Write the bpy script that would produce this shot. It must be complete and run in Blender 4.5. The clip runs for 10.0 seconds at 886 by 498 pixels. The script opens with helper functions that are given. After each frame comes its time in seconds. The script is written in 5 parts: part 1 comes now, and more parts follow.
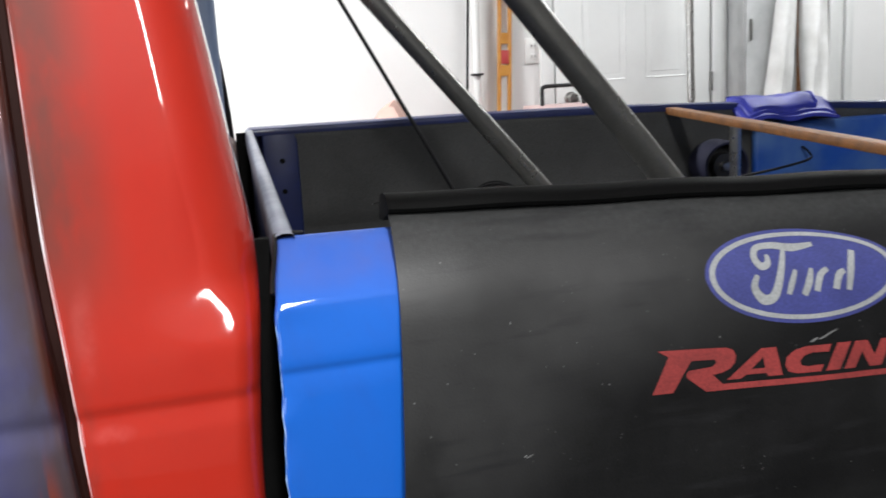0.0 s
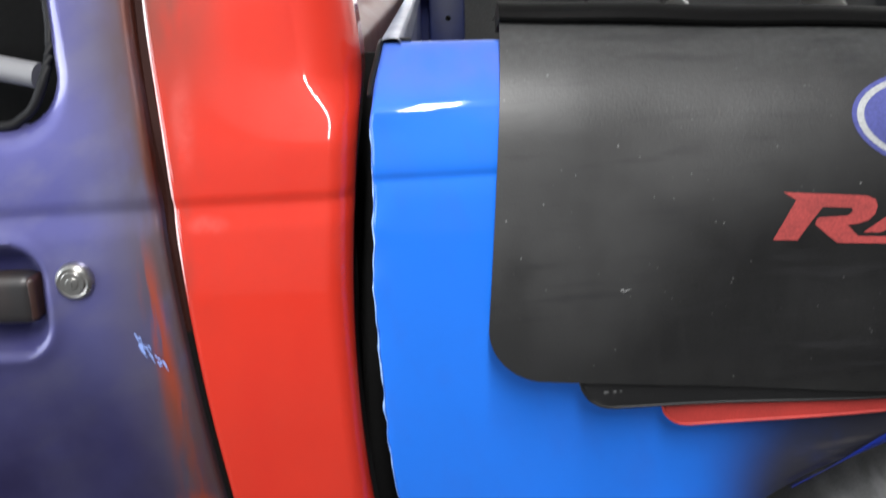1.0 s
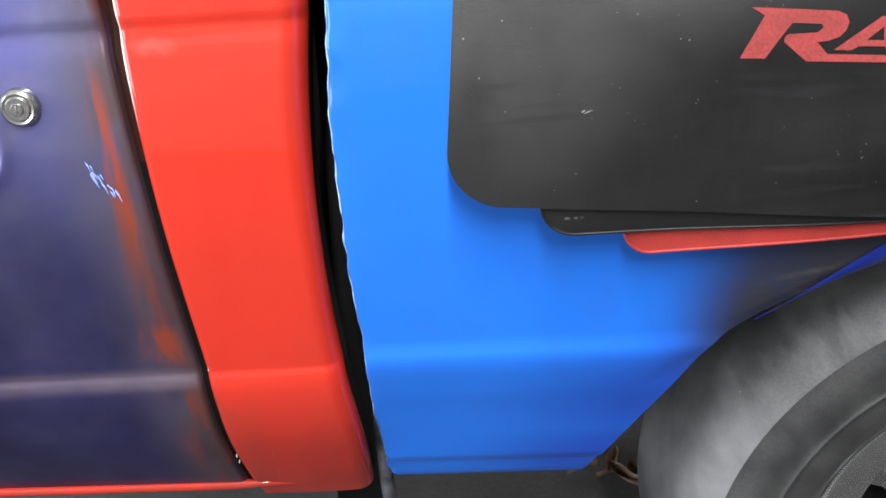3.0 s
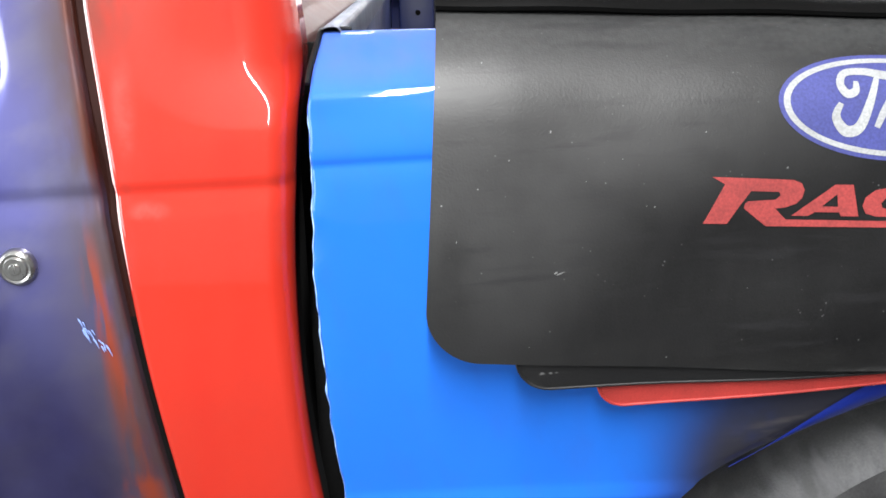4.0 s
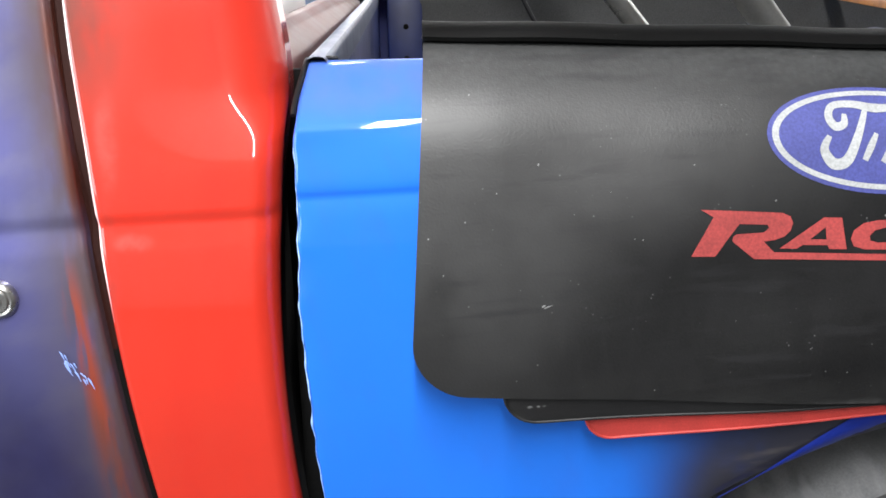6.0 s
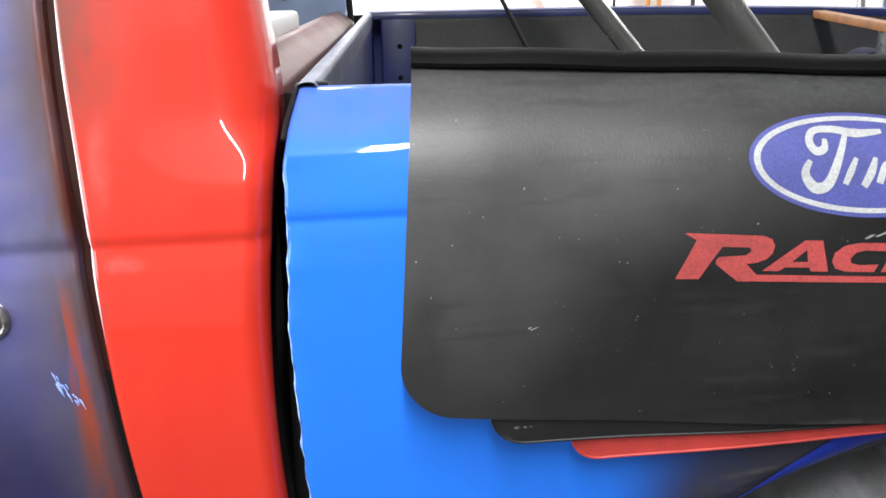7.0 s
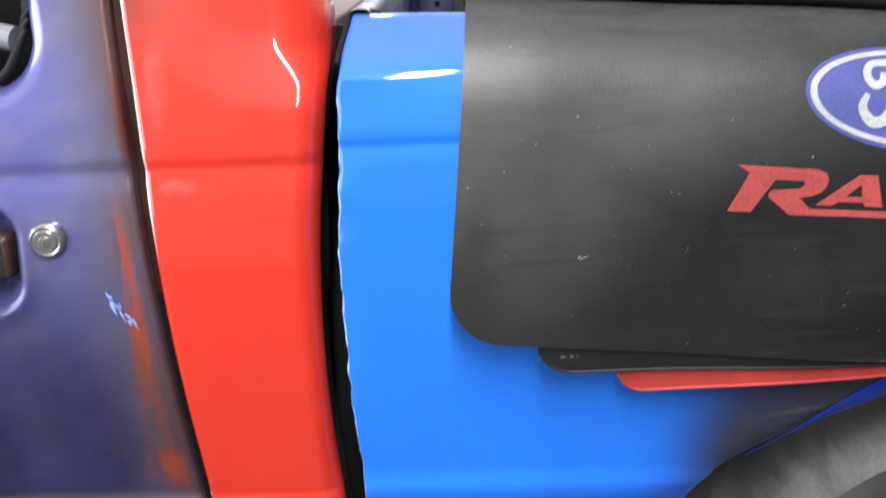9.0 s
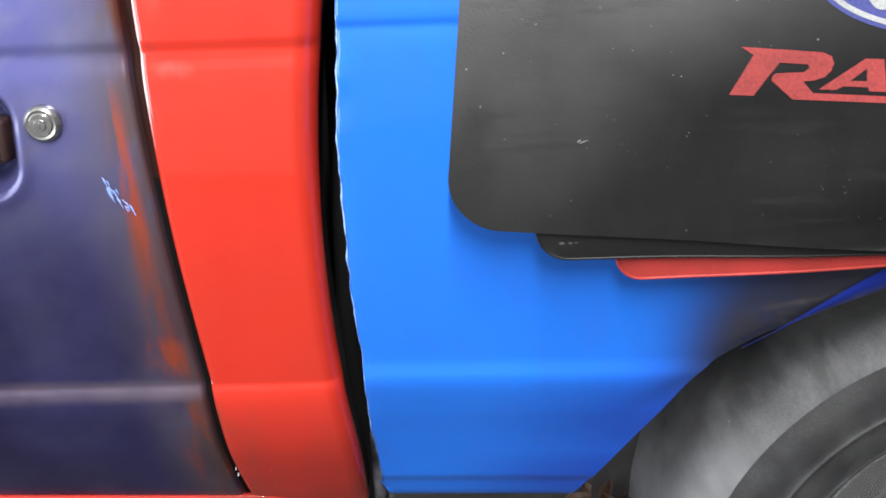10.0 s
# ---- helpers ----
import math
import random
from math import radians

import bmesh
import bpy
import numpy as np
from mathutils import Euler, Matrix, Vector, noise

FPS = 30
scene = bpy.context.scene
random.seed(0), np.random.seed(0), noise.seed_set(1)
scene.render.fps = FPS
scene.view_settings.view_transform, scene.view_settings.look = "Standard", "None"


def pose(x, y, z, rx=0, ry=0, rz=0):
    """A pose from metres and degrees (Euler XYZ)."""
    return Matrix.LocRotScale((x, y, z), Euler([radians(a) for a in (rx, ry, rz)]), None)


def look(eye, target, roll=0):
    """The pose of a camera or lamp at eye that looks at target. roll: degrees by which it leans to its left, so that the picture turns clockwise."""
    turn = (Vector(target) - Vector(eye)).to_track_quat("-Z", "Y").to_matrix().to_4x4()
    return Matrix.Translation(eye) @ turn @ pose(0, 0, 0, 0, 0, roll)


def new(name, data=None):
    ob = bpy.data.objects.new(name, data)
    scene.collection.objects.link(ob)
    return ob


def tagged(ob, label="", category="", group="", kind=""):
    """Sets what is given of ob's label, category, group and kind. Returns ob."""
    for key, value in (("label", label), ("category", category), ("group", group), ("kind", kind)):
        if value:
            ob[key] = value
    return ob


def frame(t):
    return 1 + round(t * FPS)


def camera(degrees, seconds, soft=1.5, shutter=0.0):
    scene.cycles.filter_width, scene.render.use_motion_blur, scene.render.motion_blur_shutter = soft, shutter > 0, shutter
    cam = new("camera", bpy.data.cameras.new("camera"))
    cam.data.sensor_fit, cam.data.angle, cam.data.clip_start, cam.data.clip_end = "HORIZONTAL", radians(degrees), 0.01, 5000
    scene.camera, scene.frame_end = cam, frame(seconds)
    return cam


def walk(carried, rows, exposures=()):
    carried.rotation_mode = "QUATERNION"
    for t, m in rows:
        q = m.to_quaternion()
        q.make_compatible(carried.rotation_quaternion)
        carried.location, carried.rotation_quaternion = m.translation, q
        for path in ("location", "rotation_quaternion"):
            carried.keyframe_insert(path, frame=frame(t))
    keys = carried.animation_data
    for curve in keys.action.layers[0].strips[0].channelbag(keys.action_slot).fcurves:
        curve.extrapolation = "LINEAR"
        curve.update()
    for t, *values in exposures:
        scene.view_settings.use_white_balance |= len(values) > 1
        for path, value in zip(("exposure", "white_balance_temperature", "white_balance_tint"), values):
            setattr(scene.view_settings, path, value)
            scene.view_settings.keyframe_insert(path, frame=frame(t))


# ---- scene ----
cam = camera(50.42, 10.0, soft=1.6, shutter=0.35)
PATH = [
    (0, (-0.010, -0.698, 1.081), (0.380, 1.226, 0.700), -3.16),
    (0.5, (0.000, -0.658, 1.066), (0.217, 1.275, 0.604), -1.43),
    (1, (0.052, -0.681, 1.014), (0.050, 1.230, 0.422), -1.38),
    (1.5, (0.075, -0.685, 0.990), (0.004, 1.194, 0.311), -1.22),
    (2, (0.082, -0.682, 0.969), (0.019, 1.170, 0.218), -1.69),
    (2.2, (0.084, -0.681, 0.965), (0.020, 1.158, 0.182), -1.39),
    (3.3, (0.077, -0.691, 0.957), (0.092, 1.144, 0.161), -1.80),
    (3.5, (0.082, -0.699, 0.972), (0.087, 1.182, 0.292), -1.37),
    (4, (0.088, -0.697, 1.008), (0.116, 1.211, 0.410), -1.33),
    (4.5, (0.087, -0.689, 1.008), (0.107, 1.215, 0.398), -1.60),
    (5, (0.086, -0.687, 1.015), (0.126, 1.223, 0.424), -1.33),
    (5.5, (0.087, -0.684, 1.022), (0.137, 1.226, 0.431), -1.10),
    (7, (0.096, -0.694, 1.033), (0.158, 1.227, 0.479), -0.98),
    (7.5, (0.097, -0.701, 1.039), (0.172, 1.225, 0.503), -0.64),
    (8, (0.095, -0.705, 1.039), (0.171, 1.221, 0.505), -0.54),
    (8.5, (0.093, -0.704, 1.031), (0.154, 1.222, 0.496), -0.41),
    (9, (0.076, -0.706, 1.000), (0.084, 1.199, 0.393), -0.28),
    (9.5, (0.075, -0.716, 0.960), (0.029, 1.161, 0.272), 0.55),
    (10, (0.081, -0.717, 0.956), (0.078, 1.149, 0.237), -0.18),
]
walk(cam, [(t, look(eye, target, roll)) for t, eye, target, roll in PATH], exposures=[(0.0, -0.80), (0.5, -0.55), (1.0, -0.14), (1.5, 0.26), (2.2, 0.28), (3.3, 0.26), (4.5, 0.34), (7.0, 0.17), (7.5, 0.17), (8.5, 0.2), (9.0, 0.24), (10.0, 0.26)])

# ---------------------------------------------------------------- light
FLOOR = -0.078
world = bpy.data.worlds.new("sky")
scene.world = world
world.use_nodes = True
wn = world.node_tree
sky = wn.nodes.new("ShaderNodeTexSky")
sky.sky_type = "NISHITA"
sky.sun_disc = False
sky.sun_elevation, sky.sun_rotation = radians(57), radians(146)
wn.nodes["Background"].inputs["Strength"].default_value = 0.10
wn.links.new(sky.outputs[0], wn.nodes["Background"].inputs["Color"])


def lamp(name, kind, energy, colour, m, **kw):
    data = bpy.data.lights.new(name, kind)
    data.energy, data.color = energy, colour
    if kind == "AREA":
        data.shape = "RECTANGLE"
        data.size, data.size_y = kw["size"]
    if kind == "SUN":
        data.angle = radians(0.6)
    ob = new(name, data)
    ob.matrix_world = m
    return ob


lamp("sun", "SUN", 3.5, (1.0, 0.95, 0.88), look((0, 0, 0), (-0.30, 0.45, -0.84)))
# daylight through the open vehicle doors at the front of the garage, and the near ceiling fixture's tubes
lamp("daylight_garage_opening", "AREA", 295.0, (0.90, 0.95, 1.0), look((-3.12, -0.55, 1.24), (0, -0.55, 1.24)), size=(7.3, 1.62))
lamp("ceiling_tubes_near", "AREA", 170.0, (1.0, 0.995, 0.99), look((0.09, -1.80, 2.50), (0.09, -1.8001, 0)), size=(0.12, 2.44))
# two lamps added out of view to brighten the far wall
lamp("added_fill_by_door", "AREA", 80.0, (0.97, 0.985, 1.0), look((2.7, 2.45, 2.50), (2.7, 2.4501, 0)), size=(1.2, 0.16))
lamp("added_fill_far_side", "AREA", 165.0, (1.0, 0.995, 0.99), look((-0.7, 2.55, 2.50), (-0.7, 2.5501, 0)), size=(1.2, 0.16))

# ---------------------------------------------------------------- materials


def material(name, colour, rough=0.5, metal=0.0, coat=0.0, bump=0.0, coat_rough=0.07, bump_scale=300.0, vary=0.12, scale=9.0, second=None, grain=0.0, spec=0.5):
    """Principled paint with variation at two scales; second: colour of the large stains."""
    mat = bpy.data.materials.new(name)
    mat.use_nodes = True
    nt = mat.node_tree
    p = nt.nodes["Principled BSDF"]
    p.inputs["Roughness"].default_value = rough
    p.inputs["Metallic"].default_value = metal
    p.inputs["Coat Weight"].default_value = coat
    p.inputs["Coat Roughness"].default_value = coat_rough
    p.inputs["Specular IOR Level"].default_value = spec
    geo = nt.nodes.new("ShaderNodeNewGeometry")
    big = nt.nodes.new("ShaderNodeTexNoise")
    big.inputs["Scale"].default_value, big.inputs["Detail"].default_value = scale, 6
    nt.links.new(geo.outputs["Position"], big.inputs["Vector"])
    fine = nt.nodes.new("ShaderNodeTexNoise")
    fine.inputs["Scale"].default_value, fine.inputs["Detail"].default_value = bump_scale, 3
    nt.links.new(geo.outputs["Position"], fine.inputs["Vector"])
    mix = nt.nodes.new("ShaderNodeMix")
    mix.data_type = "RGBA"
    dark = second or [c * (1 - 2 * vary) for c in colour]
    mix.inputs["A"].default_value, mix.inputs["B"].default_value = (*colour, 1), (*dark[:3], 1)
    ramp = nt.nodes.new("ShaderNodeMapRange")
    ramp.inputs["From Min"].default_value, ramp.inputs["From Max"].default_value = 0.35, 0.75
    nt.links.new(big.outputs["Fac"], ramp.inputs["Value"])
    nt.links.new(ramp.outputs["Result"], mix.inputs["Factor"])
    out = mix.outputs["Result"]
    if grain:
        mul = nt.nodes.new("ShaderNodeMix")
        mul.data_type, mul.blend_type = "RGBA", "MULTIPLY"
        tone = nt.nodes.new("ShaderNodeMapRange")
        tone.inputs["From Min"].default_value, tone.inputs["From Max"].default_value = 0.3, 0.7
        tone.inputs["To Min"].default_value, tone.inputs["To Max"].default_value = 1 - grain, 1 + grain
        nt.links.new(fine.outputs["Fac"], tone.inputs["Value"])
        mul.inputs["Factor"].default_value = 1
        nt.links.new(out, mul.inputs["A"])
        nt.links.new(tone.outputs["Result"], mul.inputs["B"])
        out = mul.outputs["Result"]
    nt.links.new(out, p.inputs["Base Color"])
    if bump:
        b = nt.nodes.new("ShaderNodeBump")
        b.inputs["Strength"].default_value, b.inputs["Distance"].default_value = bump, 0.001
        nt.links.new(fine.outputs["Fac"], b.inputs["Height"])
        nt.links.new(b.outputs["Normal"], p.inputs["Normal"])
    rv = nt.nodes.new("ShaderNodeMapRange")
    rv.inputs["To Min"].default_value, rv.inputs["To Max"].default_value = max(0.02, rough * 0.8), min(1, rough * 1.25)
    nt.links.new(big.outputs["Fac"], rv.inputs["Value"])
    nt.links.new(rv.outputs["Result"], p.inputs["Roughness"])
    return mat


def mask_nodes(nt, points, noise_scale, noise_amount):
    """A soft patch: sum over points of (x, z, radius) in the side view, with a ragged edge."""
    geo = nt.nodes.new("ShaderNodeNewGeometry")
    tex = nt.nodes.new("ShaderNodeTexNoise")
    tex.inputs["Scale"].default_value, tex.inputs["Detail"].default_value = noise_scale, 5
    nt.links.new(geo.outputs["Position"], tex.inputs["Vector"])
    total = None
    for x, z, r in points:
        d = nt.nodes.new("ShaderNodeVectorMath")
        d.operation = "SUBTRACT"
        d.inputs[1].default_value = (x, 0, z)
        nt.links.new(geo.outputs["Position"], d.inputs[0])
        flat = nt.nodes.new("ShaderNodeVectorMath")
        flat.operation = "MULTIPLY"
        flat.inputs[1].default_value = (1 / r[0], 0, 1 / r[1])
        nt.links.new(d.outputs[0], flat.inputs[0])
        ln = nt.nodes.new("ShaderNodeVectorMath")
        ln.operation = "LENGTH"
        nt.links.new(flat.outputs[0], ln.inputs[0])
        soft = nt.nodes.new("ShaderNodeMapRange")
        soft.interpolation_type = "SMOOTHSTEP"
        soft.inputs["From Min"].default_value, soft.inputs["From Max"].default_value = 1.0, 0.25
        nt.links.new(ln.outputs["Value"], soft.inputs["Value"])
        if total is None:
            total = soft.outputs["Result"]
        else:
            mx = nt.nodes.new("ShaderNodeMath")
            mx.operation = "MAXIMUM"
            nt.links.new(total, mx.inputs[0])
            nt.links.new(soft.outputs["Result"], mx.inputs[1])
            total = mx.outputs[0]
    rag = nt.nodes.new("ShaderNodeMapRange")
    rag.inputs["From Min"].default_value, rag.inputs["From Max"].default_value = 0.3, 0.7
    rag.inputs["To Min"].default_value, rag.inputs["To Max"].default_value = 1 - noise_amount, 1.0
    nt.links.new(tex.outputs["Fac"], rag.inputs["Value"])
    out = nt.nodes.new("ShaderNodeMath")
    out.operation, out.use_clamp = "MULTIPLY", True
    nt.links.new(total, out.inputs[0])
    nt.links.new(rag.outputs["Result"], out.inputs[1])
    return out.outputs[0]


def overlay(mat, colour, points, noise_scale=25, noise_amount=0.6, rough=None, dull=False):
    """Lays a patch of another colour over a material: paint, dust, or light and shade put into it."""
    nt = mat.node_tree
    p = nt.nodes["Principled BSDF"]
    fac = mask_nodes(nt, points, noise_scale, noise_amount)
    mix = nt.nodes.new("ShaderNodeMix")
    mix.data_type = "RGBA"
    old = p.inputs["Base Color"].links[0].from_socket
    nt.links.new(old, mix.inputs["A"])
    mix.inputs["B"].default_value = (*colour, 1)
    nt.links.new(fac, mix.inputs["Factor"])
    nt.links.new(mix.outputs["Result"], p.inputs["Base Color"])
    if rough is not None:
        rm = nt.nodes.new("ShaderNodeMix")
        rm.data_type = "FLOAT"
        nt.links.new(p.inputs["Roughness"].links[0].from_socket, rm.inputs["A"])
        rm.inputs["B"].default_value = rough
        nt.links.new(fac, rm.inputs["Factor"])
        nt.links.new(rm.outputs["Result"], p.inputs["Roughness"])
    if dull:
        for socket in ("Coat Weight", "Specular IOR Level"):
            dm = nt.nodes.new("ShaderNodeMix")
            dm.data_type = "FLOAT"
            dm.inputs["A"].default_value = p.inputs[socket].default_value
            dm.inputs["B"].default_value = 0.12
            nt.links.new(fac, dm.inputs["Factor"])
            nt.links.new(dm.outputs["Result"], p.inputs[socket])
    return mat


def ramp_of(nt, value, low, high, smooth=True):
    r = nt.nodes.new("ShaderNodeMapRange")
    if smooth:
        r.interpolation_type = "SMOOTHSTEP"
    r.inputs["From Min"].default_value, r.inputs["From Max"].default_value = low, high
    nt.links.new(value, r.inputs["Value"])
    return r.outputs["Result"]


def times(nt, *values):
    out = values[0]
    for v in values[1:]:
        m = nt.nodes.new("ShaderNodeMath")
        m.operation, m.use_clamp = "MULTIPLY", True
        nt.links.new(out, m.inputs[0])
        if isinstance(v, float):
            m.inputs[1].default_value = v
        else:
            nt.links.new(v, m.inputs[1])
        out = m.outputs[0]
    return out


def height_and_noise(nt, stretch, detail=5.0):
    """Height above the datum, and noise drawn out by the stretch."""
    geo = nt.nodes.new("ShaderNodeNewGeometry")
    split = nt.nodes.new("ShaderNodeSeparateXYZ")
    nt.links.new(geo.outputs["Position"], split.inputs[0])
    mp = nt.nodes.new("ShaderNodeMapping")
    mp.inputs["Scale"].default_value = stretch
    nt.links.new(geo.outputs["Position"], mp.inputs["Vector"])
    n = nt.nodes.new("ShaderNodeTexNoise")
    n.inputs["Scale"].default_value, n.inputs["Detail"].default_value = 1.0, detail
    nt.links.new(mp.outputs["Vector"], n.inputs["Vector"])
    return split.outputs["X"], split.outputs["Z"], n.outputs["Fac"]


def lay(mat, fac, colour, rough=None):
    """Lays another colour over a material where fac says."""
    nt = mat.node_tree
    p = nt.nodes["Principled BSDF"]
    mix = nt.nodes.new("ShaderNodeMix")
    mix.data_type = "RGBA"
    nt.links.new(p.inputs["Base Color"].links[0].from_socket, mix.inputs["A"])
    mix.inputs["B"].default_value = (*colour, 1)
    nt.links.new(fac, mix.inputs["Factor"])
    nt.links.new(mix.outputs["Result"], p.inputs["Base Color"])
    if rough is not None:
        rm = nt.nodes.new("ShaderNodeMix")
        rm.data_type = "FLOAT"
        nt.links.new(p.inputs["Roughness"].links[0].from_socket, rm.inputs["A"])
        rm.inputs["B"].default_value = rough
        nt.links.new(fac, rm.inputs["Factor"])
        nt.links.new(rm.outputs["Result"], p.inputs["Roughness"])
    return mat


def edge_paint(mat, colour, near, full, gone, z0=None, z1=None, stretch=(60, 30, 14), low=0.35, high=0.6, amount=1.0, rough=None, fade=0.03):
    """Paint that follows a panel's edge: a band from near to gone, full at full, between heights, broken up by streaky noise."""
    nt = mat.node_tree
    at = nt.nodes.new("ShaderNodeAttribute")
    at.attribute_name = "from_edge"
    d = at.outputs["Fac"]
    x, z, n = height_and_noise(nt, stretch)
    bits = [ramp_of(nt, d, gone, full), ramp_of(nt, n, low, high), amount]
    if near is not None:
        bits.append(ramp_of(nt, d, near, full))
    if z0 is not None:
        bits += [ramp_of(nt, z, z0 - fade, z0 + fade), ramp_of(nt, z, z1 + fade, z1 - fade)]
    return lay(mat, times(nt, *bits), colour, rough)


def specks(mat, colour, scale, size, amount=0.9):
    """Tiny dust flecks."""
    nt = mat.node_tree
    p = nt.nodes["Principled BSDF"]
    geo = nt.nodes.new("ShaderNodeNewGeometry")
    v = nt.nodes.new("ShaderNodeTexVoronoi")
    v.inputs["Scale"].default_value = scale
    nt.links.new(geo.outputs["Position"], v.inputs["Vector"])
    r = nt.nodes.new("ShaderNodeMapRange")
    r.inputs["From Min"].default_value, r.inputs["From Max"].default_value = size, size * 0.4
    r.inputs["To Max"].default_value = amount
    nt.links.new(v.outputs["Distance"], r.inputs["Value"])
    n = nt.nodes.new("ShaderNodeTexNoise")
    n.inputs["Scale"].default_value = scale * 0.31
    nt.links.new(geo.outputs["Position"], n.inputs["Vector"])
    gate = nt.nodes.new("ShaderNodeMapRange")
    gate.inputs["From Min"].default_value, gate.inputs["From Max"].default_value = 0.56, 0.62
    nt.links.new(n.outputs["Fac"], gate.inputs["Value"])
    m = nt.nodes.new("ShaderNodeMath")
    m.operation, m.use_clamp = "MULTIPLY", True
    nt.links.new(r.outputs["Result"], m.inputs[0])
    nt.links.new(gate.outputs["Result"], m.inputs[1])
    mix = nt.nodes.new("ShaderNodeMix")
    mix.data_type = "RGBA"
    nt.links.new(p.inputs["Base Color"].links[0].from_socket, mix.inputs["A"])
    mix.inputs["B"].default_value = (*colour, 1)
    nt.links.new(m.outputs[0], mix.inputs["Factor"])
    nt.links.new(mix.outputs["Result"], p.inputs["Base Color"])
    return mat


def streaks(mat, colour, stretch, turn, low=0.5, high=0.75, amount=0.7, detail=4.0):
    """Brushed marks: noise drawn out along one direction."""
    nt = mat.node_tree
    p = nt.nodes["Principled BSDF"]
    geo = nt.nodes.new("ShaderNodeNewGeometry")
    mp = nt.nodes.new("ShaderNodeMapping")
    mp.inputs["Rotation"].default_value = [radians(a) for a in turn]
    mp2 = nt.nodes.new("ShaderNodeMapping")
    mp2.inputs["Scale"].default_value = stretch
    nt.links.new(geo.outputs["Position"], mp.inputs["Vector"])
    nt.links.new(mp.outputs["Vector"], mp2.inputs["Vector"])
    n = nt.nodes.new("ShaderNodeTexNoise")
    n.inputs["Scale"].default_value, n.inputs["Detail"].default_value = 1.0, detail
    nt.links.new(mp2.outputs["Vector"], n.inputs["Vector"])
    r = nt.nodes.new("ShaderNodeMapRange")
    r.inputs["From Min"].default_value, r.inputs["From Max"].default_value = low, high
    r.inputs["To Max"].default_value = amount
    nt.links.new(n.outputs["Fac"], r.inputs["Value"])
    mix = nt.nodes.new("ShaderNodeMix")
    mix.data_type = "RGBA"
    nt.links.new(p.inputs["Base Color"].links[0].from_socket, mix.inputs["A"])
    mix.inputs["B"].default_value = (*colour, 1)
    nt.links.new(r.outputs["Result"], mix.inputs["Factor"])
    nt.links.new(mix.outputs["Result"], p.inputs["Base Color"])
    return mat


RED = material("red_paint", (0.46, 0.024, 0.012), 0.42, 0.0, 1.0, vary=0.05, scale=7, bump=0.02, bump_scale=900, spec=0.10, coat_rough=0.055)
streaks(RED, (0.42, 0.014, 0.008), (30, 12, 7), (0, -4, 0), 0.45, 0.85, 0.4)
overlay(RED, (0.52, 0.065, 0.052), [(-0.125, 0.826, (0.020, 0.010)), (-0.138, 0.905, (0.012, 0.05))], 60, 0.9)
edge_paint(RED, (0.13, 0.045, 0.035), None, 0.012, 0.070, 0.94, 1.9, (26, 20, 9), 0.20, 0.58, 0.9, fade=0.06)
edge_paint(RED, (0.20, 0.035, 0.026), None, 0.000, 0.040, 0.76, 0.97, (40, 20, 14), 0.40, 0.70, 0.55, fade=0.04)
# the red is darker towards the foot of the panel
overlay(RED, (0.26, 0.014, 0.007), [(-0.05, 0.44, (0.24, 0.085))], 14, 0.5)
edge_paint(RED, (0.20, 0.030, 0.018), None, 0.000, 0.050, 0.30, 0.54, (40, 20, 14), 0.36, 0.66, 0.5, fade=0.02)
PURPLE = material("purple_blue_metallic_paint", (0.082, 0.080, 0.27), 0.36, 0.45, 1.0, coat_rough=0.10, vary=0.14, scale=6, second=(0.115, 0.117, 0.27), bump=0.05, bump_scale=1400)
streaks(PURPLE, (0.20, 0.195, 0.27), (16, 10, 30), (0, 25, 0), 0.45, 0.75, 0.45, 6.0)
# lower door darkened: the dark floor's reflection put into the colour
overlay(PURPLE, (0.013, 0.010, 0.038), [(-0.40, 0.52, (0.85, 0.40)), (-0.22, 0.46, (0.40, 0.36))], 10, 0.25, dull=True)
# darker blue put into the upper door's colour to take down its sheen
overlay(PURPLE, (0.040, 0.042, 0.18), [(-0.44, 1.12, (0.30, 0.30))], 12, 0.5)
edge_paint(PURPLE, (0.085, 0.070, 0.088), None, 0.006, 0.075, None, None, (18, 12, 9), 0.22, 0.60, 0.85)
edge_paint(PURPLE, (0.075, 0.038, 0.030), None, 0.002, 0.034, None, None, (50, 30, 16), 0.28, 0.60, 0.75)
edge_paint(PURPLE, (0.27, 0.042, 0.016), 0.006, 0.016, 0.030, 0.67, 0.80, (110, 40, 14), 0.40, 0.58, 0.9, 0.5)
edge_paint(PURPLE, (0.17, 0.040, 0.020), 0.004, 0.013, 0.040, 0.575, 0.70, (80, 30, 12), 0.30, 0.60, 0.9, 0.5)
edge_paint(PURPLE, (0.24, 0.040, 0.016), 0.000, 0.016, 0.050, 0.566, 0.600, (70, 30, 30), 0.38, 0.58, 0.85, 0.5, 0.008)
edge_paint(PURPLE, (0.20, 0.036, 0.016), None, 0.006, 0.045, 0.36, 0.545, (60, 30, 20), 0.40, 0.66, 0.75, 0.5)
edge_paint(PURPLE, (0.075, 0.014, 0.005), None, 0.004, 0.0100, 0.84, 1.9, (40, 20, 10), 0.2, 0.5, 0.95, 0.5)
# pale mauve line along the lower crease: its highlight put into the colour
overlay(PURPLE, (0.120, 0.092, 0.120), [(-0.50, 0.5400, (0.14, 0.014)), (-0.36, 0.5440, (0.16, 0.014)), (-0.24, 0.5475, (0.14, 0.014)), (-0.17, 0.5495, (0.08, 0.014))], 18, 0.5)
BLUE = material("bright_blue_paint", (0.010, 0.126, 0.58), 0.50, 0.0, 0.7, coat_rough=0.045, vary=0.05, scale=6, bump=0.03, bump_scale=800, spec=0.15)
